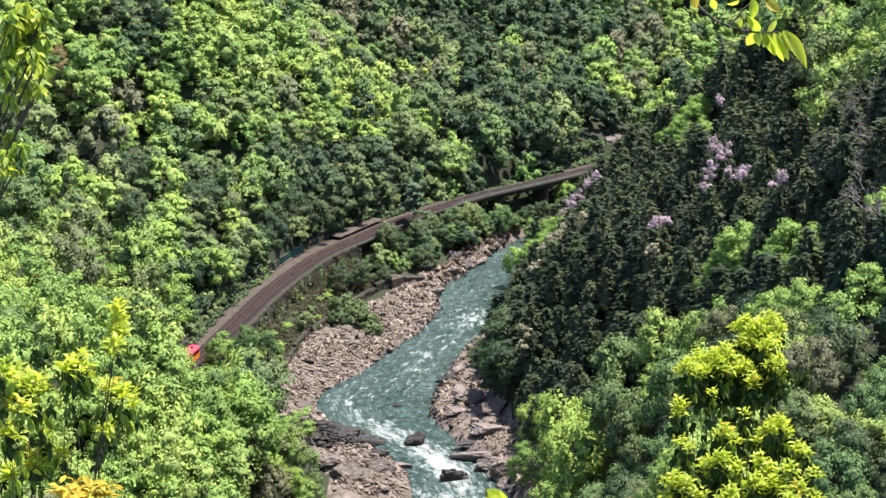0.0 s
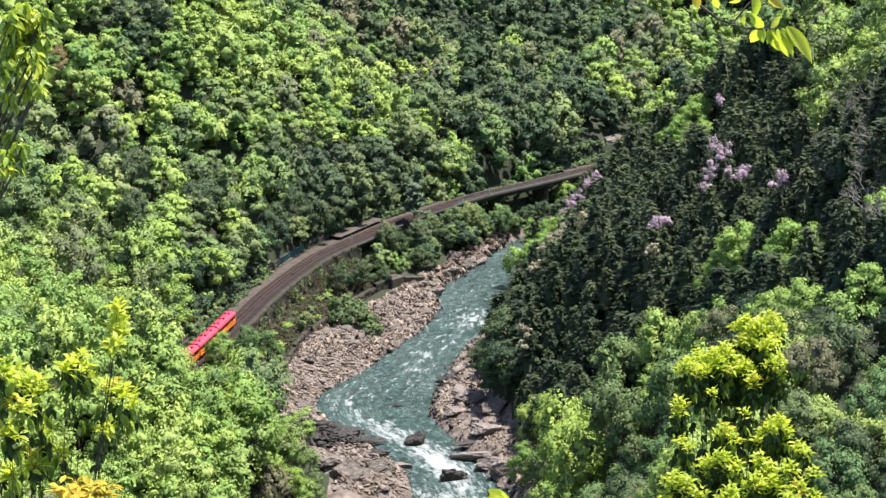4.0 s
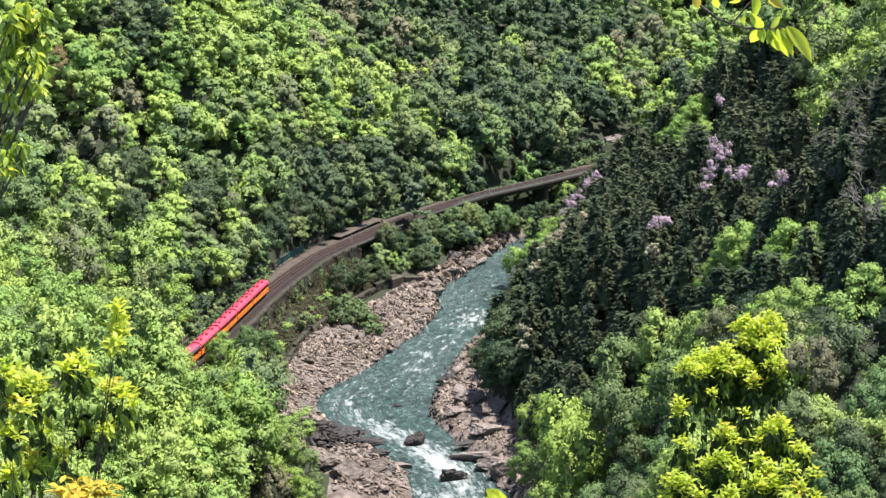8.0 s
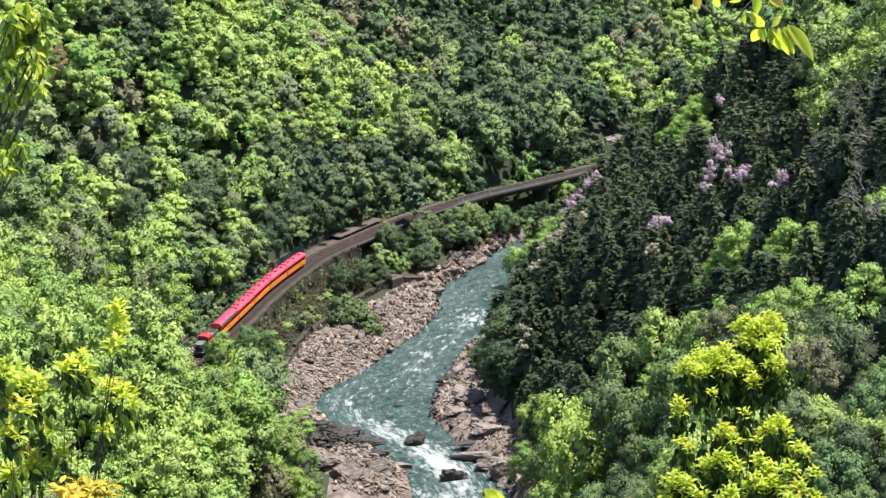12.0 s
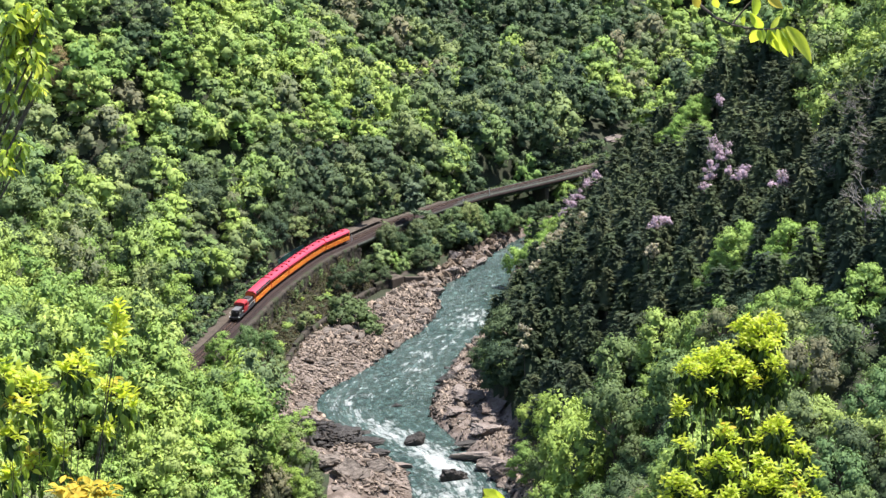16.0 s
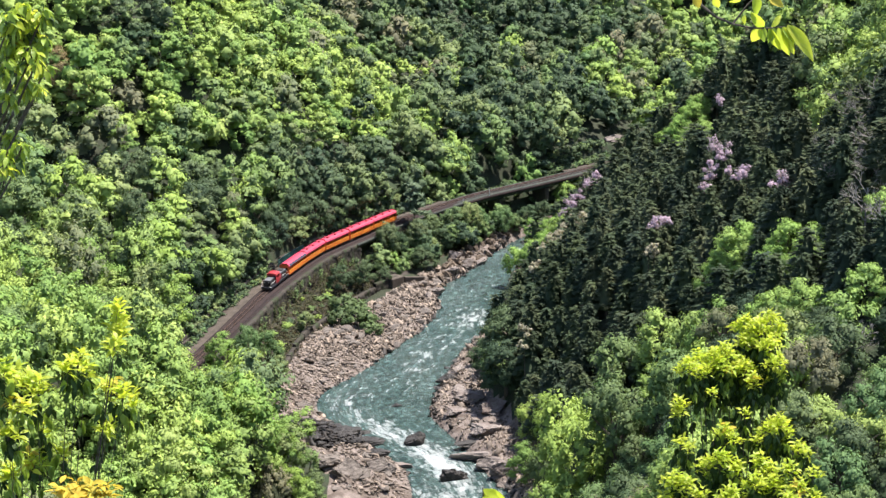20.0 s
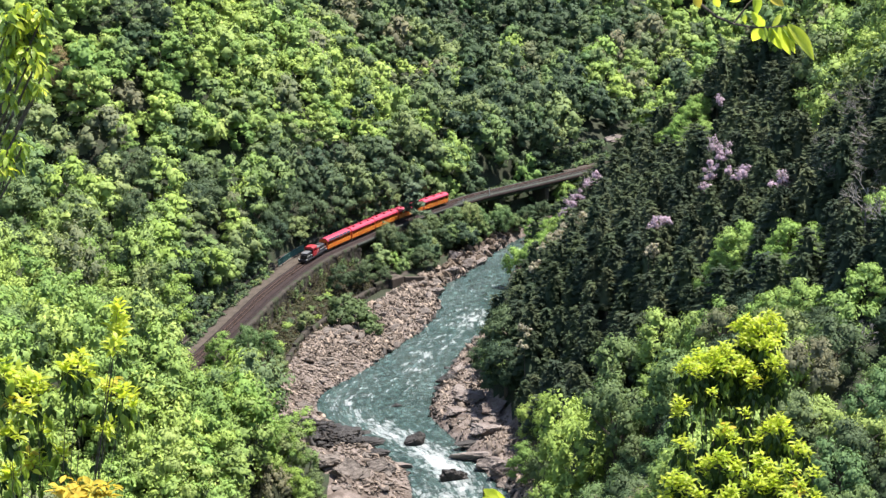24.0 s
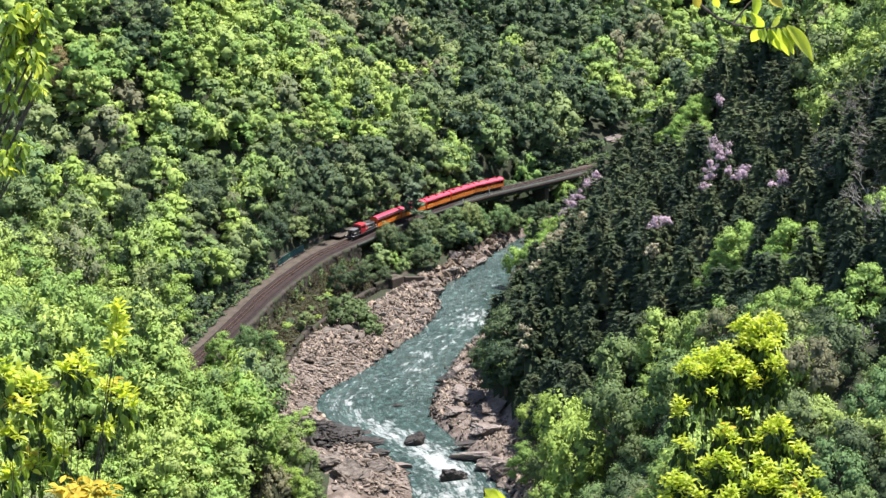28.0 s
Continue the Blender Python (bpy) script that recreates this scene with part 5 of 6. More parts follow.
def embankment_plants():
    """Bushes, bamboo grass and creepers on the slope between the track wall and the river wall."""
    rng = np.random.RandomState(31)
    line = track_slice(404, 560)
    tan = np.gradient(line, axis=0)
    tan /= np.linalg.norm(tan, axis=1)[:, None]
    mats = [M["mid"], M["mid"], M["deep"], M["deep"], M["fresh"]]
    meshes = [[foliage("crown", *BUSH[k], m) for k in range(3)] for m in mats]
    for n in range(120):
        i = rng.randint(len(line))
        y = line[i, 1]
        off = rng.uniform(5.0, 12.5)
        if 508 < y < 524 and off < 8:
            continue
        x_, y_ = line[i, 0] + tan[i, 1] * off, y - tan[i, 0] * off
        r = rng.uniform(0.9, 2.2)
        if 432 < y < 505 and off > 7 and rng.uniform() < 0.35:
            continue
        if y > 515:
            r *= 1.5
        e = tagged(empty("shrub", (x_, y_, height(x_, y_) - 0.5 * r)), "small green bush growing on the stone embankment", "shrub", "embankment bushes")
        e.scale, e.rotation_euler = (r, r, r * rng.uniform(0.55, 0.95)), (0, 0, rng.uniform(0, 6))
        m_ = rng.randint(5)
        o = new("crown", meshes[m_ if y < 498 else (3 if m_ > 2 else 1)][rng.randint(3)])
        o.parent = e


embankment_plants()


def lineside_bushes():
    """Bushes crowding the cutting's upper edge and the banks under and past the bridge."""
    rng = np.random.RandomState(77)
    groups = {"mid_wood": [], "deep_wood": []}
    line = track_slice(396, 640)
    tan = np.gradient(line, axis=0)
    tan /= np.linalg.norm(tan, axis=1)[:, None]
    spots = [(i, rng.uniform(-10.0, -7.0), rng.uniform(1.6, 2.8)) for i in range(0, len(line), 1)]
    spots += [(i, rng.uniform(-7.4, -5.2), rng.uniform(1.2, 2.1)) for i in range(len(line)) if line[i, 1] > 536 for _ in (0, 1)]
    spots += [(i, rng.uniform(-6.9, -4.9), rng.uniform(1.1, 1.8)) for i in range(len(line)) if line[i, 1] < 476]
    spots += [(i, rng.uniform(5.5, 13), rng.uniform(1.6, 3.0)) for i in range(len(line)) if line[i, 1] > 524 for _ in (0, 1)]
    spots += [(i, rng.uniform(-7, 4), rng.uniform(1.0, 1.7)) for i in range(len(line)) if BRIDGE[0] + 3 < line[i, 1] < BRIDGE[1] - 3]
    for i, off, r in spots:
        x_, y_ = line[i, 0] + tan[i, 1] * off, line[i, 1] - tan[i, 0] * off
        z, kind, e_, t_ = survey(np.array([[x_, y_]]))
        if off < 0 and off > -8.8 and 480 < y_ < 501:
            continue
        if kind[0] == 1 or (-5 < off < 5 and z[0] > ZT - 4) or (abs(x_ - 62) < 5 and 630 < y_ < 642):
            continue
        h = rng.uniform(0.7, 1.1)
        if off > 0:
            h = min(h * 1.2, max(0.4, (ZT - z[0] + 0.5) / (1.5 * r)))
        groups["mid_wood" if rng.uniform() < 0.45 else "deep_wood"].append((x_, y_, z[0] - 0.35 * r, r, rng.uniform(0, 6), h, rng.randint(3)))
    few = [broadleaf_crown(520 + i, 130, 0.11, 5, 0.5, 0.8, 3) for i in range(3)]
    woodland("green_thicket", few, groups["mid_wood"], M["mid_wood"], "green bushes crowding the railway bank")
    woodland("dark_thicket", few, groups["deep_wood"], M["deep_wood"], "dark evergreen bushes crowding the railway bank")


lineside_bushes()


def creepers():
    """Ivy and dry grass hanging down the retaining wall, and the dull undergrowth covering the slope below it."""
    rng = np.random.RandomState(5)
    line = track_slice(404, 566)
    tan = np.gradient(line, axis=0)
    tan /= np.linalg.norm(tan, axis=1)[:, None]
    nor = np.stack([tan[:, 1], -tan[:, 0]], 1)
    green, dry = [], []
    for n in range(330):
        i = rng.randint(len(line))
        if 508 < line[i, 1] < 524:
            continue
        top, ln, wd = ZT - rng.uniform(0.3, 5.0) - (rng.uniform() < 0.5) * 1.5, rng.uniform(1.0, 3.2), rng.uniform(0.3, 1.0)
        m = int(30 * ln * wd) + 8
        v = rng.uniform(0, 1, m)
        a = rng.normal(size=m) * wd * (1 - 0.5 * v)
        off = 4.55 + 0.06 * (ZT - top + ln * v) + rng.uniform(0, 0.5, m)
        p = np.column_stack([line[i, 0] + nor[i, 0] * off + tan[i, 0] * a, line[i, 1] + nor[i, 1] * off + tan[i, 1] * a, top - ln * v])
        nn = np.column_stack([np.full(m, nor[i, 0]), np.full(m, nor[i, 1]), np.full(m, 0.7)]) + rng.normal(size=(m, 3)) * 0.4
        (green if rng.uniform() < 0.4 else dry).append((p, nn, 0.17))
    for n in range(5200):
        i = rng.randint(len(line))
        if 509 < line[i, 1] < 522:
            continue
        o = rng.uniform(4.8, 15)
        x, y = line[i] + nor[i] * o
        dry.append((np.array([[x, y, 0]]), None, 0.34))
    xy = np.array([q[0][0, :2] for q in dry if q[1] is None])
    z, kind, _, _ = survey(xy)
    keep = kind != 1
    base = np.column_stack([xy, z])[keep]
    base = np.repeat(base, 5, 0) + rng.normal(size=(5 * len(base), 3)) * [0.4, 0.4, 0.15] + [0, 0, 0.2]
    dry = [q for q in dry if q[1] is not None] + [(base, rng.normal(size=base.shape) * 0.5 + [0, 0, 1], 0.27)]
    for name, lot, m, lab in (("creeper", green, M["mid_wood"], "green creepers hanging over the stone wall"), ("undergrowth", dry, M["dry"], "dull dry undergrowth covering the railway bank")):
        vs, ts = [], []
        for p, nn, sz in lot:
            nn = nn / np.linalg.norm(nn, axis=1)[:, None]
            v, _ = card_mesh(p, nn, sz, rng, 1.3)
            vs.append(v)
            ts.append(np.repeat(rng.uniform(size=len(p)) if len(p) > 1000 else np.full(len(p), rng.uniform()), 4))
        v = np.concatenate(vs)
        me = mesh_np(name, v, np.arange(len(v)).reshape(-1, 4), m)
        me.attributes.new("tint", "FLOAT", "POINT").data.foreach_set("value", np.concatenate(ts).astype(np.float32))
        tagged(new(name, me), lab, "undergrowth", kind="stuff")


creepers()
BIG = [broadleaf_crown(600 + i, 4000, 0.028, 14, 0.95, (0.85, 0.6, 0.75)[i], 12, 0.58) for i in range(3)]
for x, y, z, r, h, k, m, lab in (
        *[(x, y, z, r, 1.2, k % 3, "bright", "bright yellow-green tree at the water's edge" if z < 16 else "bright green tree standing among dark cypresses") for k, (x, y, z, r) in enumerate(BRIGHT)],
        (-32.3, 344.0, 8.3, 3.7, 1.15, 0, "fresh", "bushy light-green tree above the river shelf"), (-31.3, 336.5, 5.2, 3.7, 1.15, 1, "fresh", "bushy light-green tree above the river shelf"), (-28.7, 336.5, 1.4, 3.7, 1.15, 2, "fresh", "bushy light-green tree above the river shelf"), (-34.6, 333.3, 8.9, 3.7, 1.15, 0, "fresh", "bushy light-green tree above the river shelf"), (-33.5, 347.3, 10.8, 3.7, 1.15, 1, "fresh", "bushy light-green tree above the river shelf"),
        (-28.6, 356.2, 3.0, 2.7, 1.1, 0, "mid", "bushy green tree above the river shelf"), (-27.0, 347.2, 2.2, 2.7, 1.1, 1, "mid", "bushy green tree above the river shelf"), (-26.0, 338.4, 2.4, 2.7, 1.1, 2, "mid", "bushy green tree above the river shelf"),
        (-47.6, 412, 6.5, 4.3, 1.48, 0, "mid", "bushy light-green tree below the track"), (-52.4, 399.5, 9.0, 4.6, 1.40, 1, "fresh", "bushy light-green tree below the track"),
        (-43.0, 415, 4.5, 4.2, 1.5, 2, "mid", "bushy light-green tree below the track"), (-47, 405, 5, 4.2, 1.3, 0, "fresh", "bushy light-green tree below the track"),
        (-40, 408, 3.5, 3.6, 1.3, 1, "mid", "bushy light-green tree below the track"), (-17.4, 517.0, 5.6, 4.2, 1.5, 0, "mid", "leafy tree rising past the track edge"),
        (-14.0, 521.5, 4.6, 4.4, 1.25, 1, "deep", "dark leafy tree on the bank below the track"), (-9, 529.5, 4.4, 4.5, 1.25, 2, "mid", "leafy tree on the bank below the track"),
        (-4, 538, 4.4, 4.6, 1.2, 0, "mid", "leafy tree on the bank below the track"), (3.0, 547.5, 4.4, 4.8, 1.2, 1, "mid", "leafy tree on the bank below the track"), (8.0, 551.5, 3.4, 5.0, 1.25, 0, "mid", "leafy tree on the bank below the track"), (0.5, 537, 2.5, 4.4, 1.0, 2, "deep", "dark leafy tree on the bank below the track"), (-4.5, 527, 3.0, 4.2, 1.0, 1, "mid", "leafy tree on the bank below the track"), (7.5, 543.5, 2.0, 3.8, 1.0, 0, "mid", "leafy tree on the bank below the track"),
        (12.5, 556, 2.5, 4.2, 1.3, 2, "mid", "leafy tree on the bank below the bridge"), (19.2, 559, 1.8, 4.4, 1.25, 0, "mid", "leafy tree on the bank below the bridge"), (28, 572, 1.0, 4.2, 1.1, 1, "deep", "dark leafy tree on the bank below the bridge"), (33, 579, 1.2, 3.6, 1.2, 2, "deep", "dark leafy tree on the bank below the bridge"), (24, 566, 1.0, 3.4, 1.1, 1, "mid", "leafy tree on the bank below the bridge"),
        (12.0, 419, 0.8, 5.4, 1.05, 1, "grey", "rounded grey-green tree leaning over the rapids"), (10.5, 428, 0.8, 4.4, 1.0, 2, "grey", "rounded grey-green tree leaning over the rapids"),
        (20, 372, 2.5, 5.2, 1.2, 0, "fresh", "bright green tree beside the river rocks"),
        (17.5, 351, 1.5, 4.6, 1.25, 1, "fresh", "bright green tree beside the river rocks"), (24, 362, 6.5, 5.4, 1.15, 2, "fresh", "bright green tree beside the river rocks"),
        (22, 344, 3, 5.0, 1.2, 0, "mid", "bright green tree beside the river rocks"), (28, 372, 10, 4.8, 1.15, 1, "fresh", "bright green tree beside the river rocks"),
        (15.5, 430, 2, 4.0, 1.1, 0, "deep", "dark leafy tree overhanging the river"),
        (-107.2, 495.5, 60.7, 4.6, 1.1, 0, "russet", "russet-leaved tree on the wooded slope"), (-102.0, 492.6, 58.0, 4.1, 1.1, 1, "russet", "russet-leaved tree on the wooded slope"), (-109.7, 499.9, 65.6, 3.6, 1.1, 2, "russet", "russet-leaved tree on the wooded slope")):
    single("broadleaf_tree", BIG[k], M[{"grey": "greyleaf"}.get(m, m)], x, y, z, r, h, lab, "tree", "", x)


def pine(x, y, z, h, label):
    """A slender pine: thin trunk, flat spreading sprays in tiers, tilted towards the camera."""
    rng = np.random.RandomState(int(abs(x * 10)))
    e = tagged(empty("pine_tree", (x, y, z)), label, "tree")
    part("trunk", tube(bmesh.new(), [(0, 0, -0.5), (0.15, 0, h * 0.5), (-0.1, 0, h)], [0.2, 0.15, 0.04]), M["bark"], e)
    for k in range(15):
        u = 0.36 + 0.6 * k / 14
        a, ln = 2.4 * k, (1.15 - u) * h * 0.36
        tip = np.array([math.cos(a) * ln, math.sin(a) * ln, h * u + 0.2])
        part("limb", tube(bmesh.new(), [(0, 0, h * u - 0.3), tuple(tip)], [0.07, 0.02], 5), M["bark"], e)
        n = 80
        f = rng.uniform(0.15, 1.1, (n, 1))
        p = tip * f + np.array([0, 0, h * u]) * (1 - f) * [0, 0, 1] + rng.normal(size=(n, 3)) * [0.55, 0.55, 0.2]
        nn = np.array([0.1, -0.45, 0.8]) + rng.normal(size=(n, 3)) * 0.45
        nn /= np.linalg.norm(nn, axis=1)[:, None]
        o = new("needle_spray", mesh_np("needle_spray", *card_mesh(p, nn, 0.5, rng, 1.5), M["needles"]))
        o.parent = e


pine(-9.0, 535.5, 10.4, 15.0, "slender grey-green pine beside the railway track")


def blossom(x, y, z, r, material, label, cat):
    """A flowering vine over the tops of the trees, its stem going down to the ground."""
    rng = np.random.RandomState(int(abs(x * 13 + y)))
    y, z = y - 2.0, z + 1.6
    e = tagged(empty("flowering_vine", (x, y, z)), label, cat, "flowering vines")
    g = height(x, y) - z
    part("stem", tube(bmesh.new(), [(0, 0, g), (0.3, 0.2, g * 0.5), (0, 0, 0.3)], [0.14, 0.1, 0.05], 5), M["bark"], e)
    for k in range(8):
        c = rng.normal(size=3) * [0.5, 0.45, 0.45] * r
        n = 52
        d = rng.normal(size=(n, 3))
        d /= np.linalg.norm(d, axis=1)[:, None]
        p = c + d * r * rng.uniform(0.15, 0.55, (n, 1)) * [1, 1, 0.9]
        nn = d + [0, -0.3, 0.5]
        nn /= np.linalg.norm(nn, axis=1)[:, None]
        o = tagged(new("bloom", mesh_np("bloom", *card_mesh(p, nn, 0.2, rng), material)), kind="stuff")
        o.parent = e


PINKLAB, CREAMLAB = "mauve wisteria in bloom over dark cypress tops", "creamy white blossom over dark tree tops"
for x, y, z, r in ((63.7, 408.9, 62.7, 2.5), (63.3, 396.5, 62.9, 1.6), (59.8, 392.0, 59.6, 1.5), (57.8, 383.0, 58.8, 1.5), (60.8, 395.5, 61.1, 1.2), (65.6, 376.5, 63.5, 2.0), (63.6, 374.3, 63.1, 1.3), (66.3, 342.0, 70.0, 2.0), (64.7, 340.2, 69.2, 1.2), (47.9, 383.3, 50.5, 2.0), (49.6, 383.0, 51.3, 1.2), (42.4, 501.2, 32.2, 2.3), (44.1, 504.2, 33.7, 1.6), (36.6, 494.2, 27.5, 2.2), (34.9, 493.2, 25.9, 1.6), (38.7, 496.7, 29.2, 1.4), (74.3, 477.4, 60.9, 1.6), (62.9, 384.9, 62.0, 1.0)):
    blossom(x, y, z, r, M["pink_flower"], PINKLAB, "wisteria")
for x, y, z, r in ((35.9, 446.7, 36.0, 1.7), (34.0, 448.3, 34.2, 1.5), (27.7, 446.5, 29.5, 1.7), (29.6, 448.0, 30.9, 1.6), (25.9, 445.4, 27.4, 1.5), (24.0, 435.4, 26.8, 1.4), (44.5, 373.9, 46.4, 1.3), (45.7, 373.7, 47.5, 1.0), (22.6, 433.0, 25.6, 1.2), (32.5, 458.2, 30.4, 1.4)):
    blossom(x, y, z, r, M["cream_flower"], CREAMLAB, "blossom")
# blossom over the grey-green tree by the rapids
for x, y, z, r in ((19.2, 392.5, 23, 1.5), (18.6, 390, 19.5, 1.1)):
    blossom(x, y, z, r, M["cream_flower"], CREAMLAB, "blossom")


def bare_tree(x, y, z, h, seed, label):
    """A leafless pale tree: forking limbs down to twigs."""
    rng = random.Random(seed)
    e = tagged(empty("bare_tree", (x, y, z)), label, "tree", "bare trees")
    part("trunk", tube(bmesh.new(), [(0, 0, -0.6), (0.1, 0, h * 0.3), (0, 0.1, h * 0.55)], [0.2, 0.16, 0.11]), M["pale_bark"], e)

    def fork(bm, p, d, ln, r, depth):
        q = p + d * ln
        mid = p + d * ln * 0.5 + Vector((rng.uniform(-1, 1), rng.uniform(-1, 1), rng.uniform(-1, 1))) * ln * 0.08
        tube(bm, [p, mid, q], [r, r * 0.8, r * 0.55], 4)
        if depth:
            for _ in range(3):
                dd = (d + Vector((rng.uniform(-1, 1), rng.uniform(-1, 1), rng.uniform(-0.5, 0.8))) * 0.75).normalized()
                fork(bm, q, dd, ln * rng.uniform(0.55, 0.8), r * 0.6, depth - 1)

    for k in range(6):
        a = 1.05 * k + rng.uniform(-0.3, 0.3)
        bm = bmesh.new()
        fork(bm, Vector((0, 0, h * rng.uniform(0.25, 0.55))), Vector((math.cos(a), math.sin(a), rng.uniform(0.3, 1.2))).normalized(), h * 0.24, 0.13, 3)
        part("limb", bm, M["pale_bark"], e)


BARE = "leafless pale grey tree among dark evergreens"
for x, y, hh, s in ((74.8, 324.3, 9, 1), (73.1, 321.8, 8, 2), (74.6, 303.7, 10, 3), (87.0, 375.2, 11, 4), (84.9, 345.0, 11, 5), (80.5, 337.1, 10, 6), (80.9, 321.5, 11, 7), (72.9, 297.6, 9, 8), (74.5, 290.1, 9, 9), (76.9, 344.3, 8, 10), (76.8, 310.7, 9, 11)):
    bare_tree(x, y, height(x, y) + 2.5, hh, s, BARE)
bare_tree(63.5, 262, height(63.5, 262) + 1, 8, 6, "leafless brown twiggy tree among light-green trees")


# ---- leaves close to the viewpoint ----
def blade(ln, w, droop, fold=0.25, rows=5):
    """One lens-shaped leaf along +x, folded on its midrib and drooping at the tip."""
    v, q = [], []
    for i in range(rows + 1):
        u = i / rows
        hw = w * 1.15 * math.sin(math.pi * min(1, u**0.85 * 0.95 + 0.04))**0.95 * (1 if i < rows else 0.03)
        x, z = ln * u, -droop * ln * u * u
        v += [(x, -hw, z + fold * hw), (x, 0, z), (x, hw, z + fold * hw)]
    for i in range(rows):
        for j in (0, 1):
            q.append((3 * i + j, 3 * i + j + 1, 3 * i + j + 4, 3 * i + j + 3))
    return np.array(v), np.array(q)


def leaf_whorl(seed, n, ln, w, up, droop):
    rng = np.random.RandomState(seed)
    parts = []
    for k in range(n):
        v, q = blade(ln * rng.uniform(0.75, 1.15), w * rng.uniform(0.8, 1.15), droop * rng.uniform(0.6, 1.4))
        m = Matrix.Rotation(2.4 * k + rng.uniform(-0.3, 0.3), 3, "Z") @ Matrix.Rotation(-rng.uniform(*up), 3, "Y") @ Matrix.Rotation(rng.uniform(-0.5, 0.5), 3, "X")
        v = v + [0.012, 0, 0]
        parts.append((v @ np.array(m).T + [0, 0, rng.uniform(-0.03, 0.02)], q))
    return join(parts)


def whorl_meshes(name, mats, n, ln, w, up, droop, seed):
    return [mesh_np(name, *leaf_whorl(seed + i, n, ln, w, up, droop), mats[i % len(mats)]) for i in range(4)]


YOUNG = whorl_meshes("young_leaves", [M["sprout"]], 9, 0.058, 0.0105, (0.1, 1.0), 0.4, 1)
TIPS = whorl_meshes("young_leaves", [M["sprout"]], 8, 0.040, 0.0085, (0.1, 1.1), 0.45, 5)
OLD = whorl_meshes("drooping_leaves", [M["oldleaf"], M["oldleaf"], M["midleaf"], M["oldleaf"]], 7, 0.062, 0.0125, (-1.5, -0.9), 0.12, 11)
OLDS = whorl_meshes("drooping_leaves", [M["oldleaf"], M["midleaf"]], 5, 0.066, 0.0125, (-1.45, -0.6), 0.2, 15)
SLIM = whorl_meshes("hanging_leaves", [M["midleaf"], M["sprout"], M["midleaf"], M["oldleaf"]], 4, 0.082, 0.0115, (-1.4, -0.1), 0.3, 25)
GOLD = whorl_meshes("golden_leaves", [M["goldleaf"]], 8, 0.06, 0.011, (-0.2, 0.9), 0.4, 31)


def sapling(name, foot, heads, label, seed, young, old, per, hang=1.2, gold=0.0, cat="tree", stem_r=0.03, along=0):
    """A small leafy tree: a stem from its foot, a branch to every head, leaf whorls crowding each head's dome, older leaves hanging below."""
    rng = np.random.RandomState(seed)
    e = tagged(empty(name, foot), label, cat)
    hs = [(Vector(h[:3]) - Vector(foot), h[3]) for h in heads]
    fork = sum((h for h, _ in hs), Vector()) / len(hs) * 0.62
    part("stem", tube(bmesh.new(), [(0, 0, -0.3), tuple(fork * 0.5 + Vector((0.05, 0, 0))), tuple(fork)], [stem_r * 1.5, stem_r * 1.2, stem_r]), M["bark"], e)
    for h, rad in hs:
        low = h - Vector((0, 0, rad * 0.8))
        part("branch", tube(bmesh.new(), [tuple(fork), tuple(fork.lerp(low, 0.55) + Vector((0, 0, -0.06))), tuple(low), tuple(h)], [stem_r * 0.6, stem_r * 0.35, stem_r * 0.18, 0.003], 5), M["bark"], e)
        n = max(3, int(per * (rad / 0.15)**2))
        for k in range(n):
            rho, ph = math.sqrt((k + rng.uniform(0, 1)) / n), 2.4 * k + rng.uniform(-0.3, 0.3)
            d = Vector((rho * math.cos(ph), 0.8 * rho * math.sin(ph), 0.95 * (1 - rho**1.4) - 0.3 + 0.25 * rng.uniform())) * rad
            g = rng.uniform() < gold
            m = pose(*(h + d), -30 * rho * math.sin(ph) + rng.uniform(-15, 15), 30 * rho * math.cos(ph) + rng.uniform(-15, 15), rng.uniform(0, 360))
            if k % 5 < 3 or not along:
                piece("golden_leaves" if g else "young_leaves", (GOLD if g else young)[k % 4], e, m)
            if k % 8 == 0:
                part("twig", tube(bmesh.new(), [tuple(low.lerp(h, 0.4)), tuple(h + d)], [0.004, 0.002], 4), M["bark"], e)
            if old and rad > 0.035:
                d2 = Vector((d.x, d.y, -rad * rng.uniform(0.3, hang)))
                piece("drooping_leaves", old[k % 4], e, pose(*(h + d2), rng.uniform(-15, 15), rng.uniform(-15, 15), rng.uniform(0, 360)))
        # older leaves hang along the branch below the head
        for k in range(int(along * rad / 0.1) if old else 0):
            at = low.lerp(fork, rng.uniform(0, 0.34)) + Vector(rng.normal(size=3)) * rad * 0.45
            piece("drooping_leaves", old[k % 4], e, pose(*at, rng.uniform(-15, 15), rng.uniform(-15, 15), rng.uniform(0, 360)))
    return e



# heads of the young tree: place and radius
CROWN_TOP = [(2.43, 12.61, 145.99, 0.100), (2.26, 12.66, 145.94, 0.100), (2.34, 12.52, 145.92, 0.139), (2.50, 12.65, 145.92, 0.060), (2.26, 12.51, 145.86, 0.087), (2.38, 12.32, 145.90, 0.086), (1.76, 12.08, 145.81, 0.085), (1.88, 12.39, 145.76, 0.099),
             (1.97, 12.25, 145.83, 0.086), (2.06, 12.32, 145.86, 0.078), (2.12, 12.41, 145.74, 0.111), (2.01, 12.21, 145.77, 0.086), (2.20, 12.30, 145.73, 0.086), (1.89, 12.17, 145.75, 0.078), (2.24, 12.13, 145.70, 0.070), (2.41, 12.17, 145.82, 0.078)]
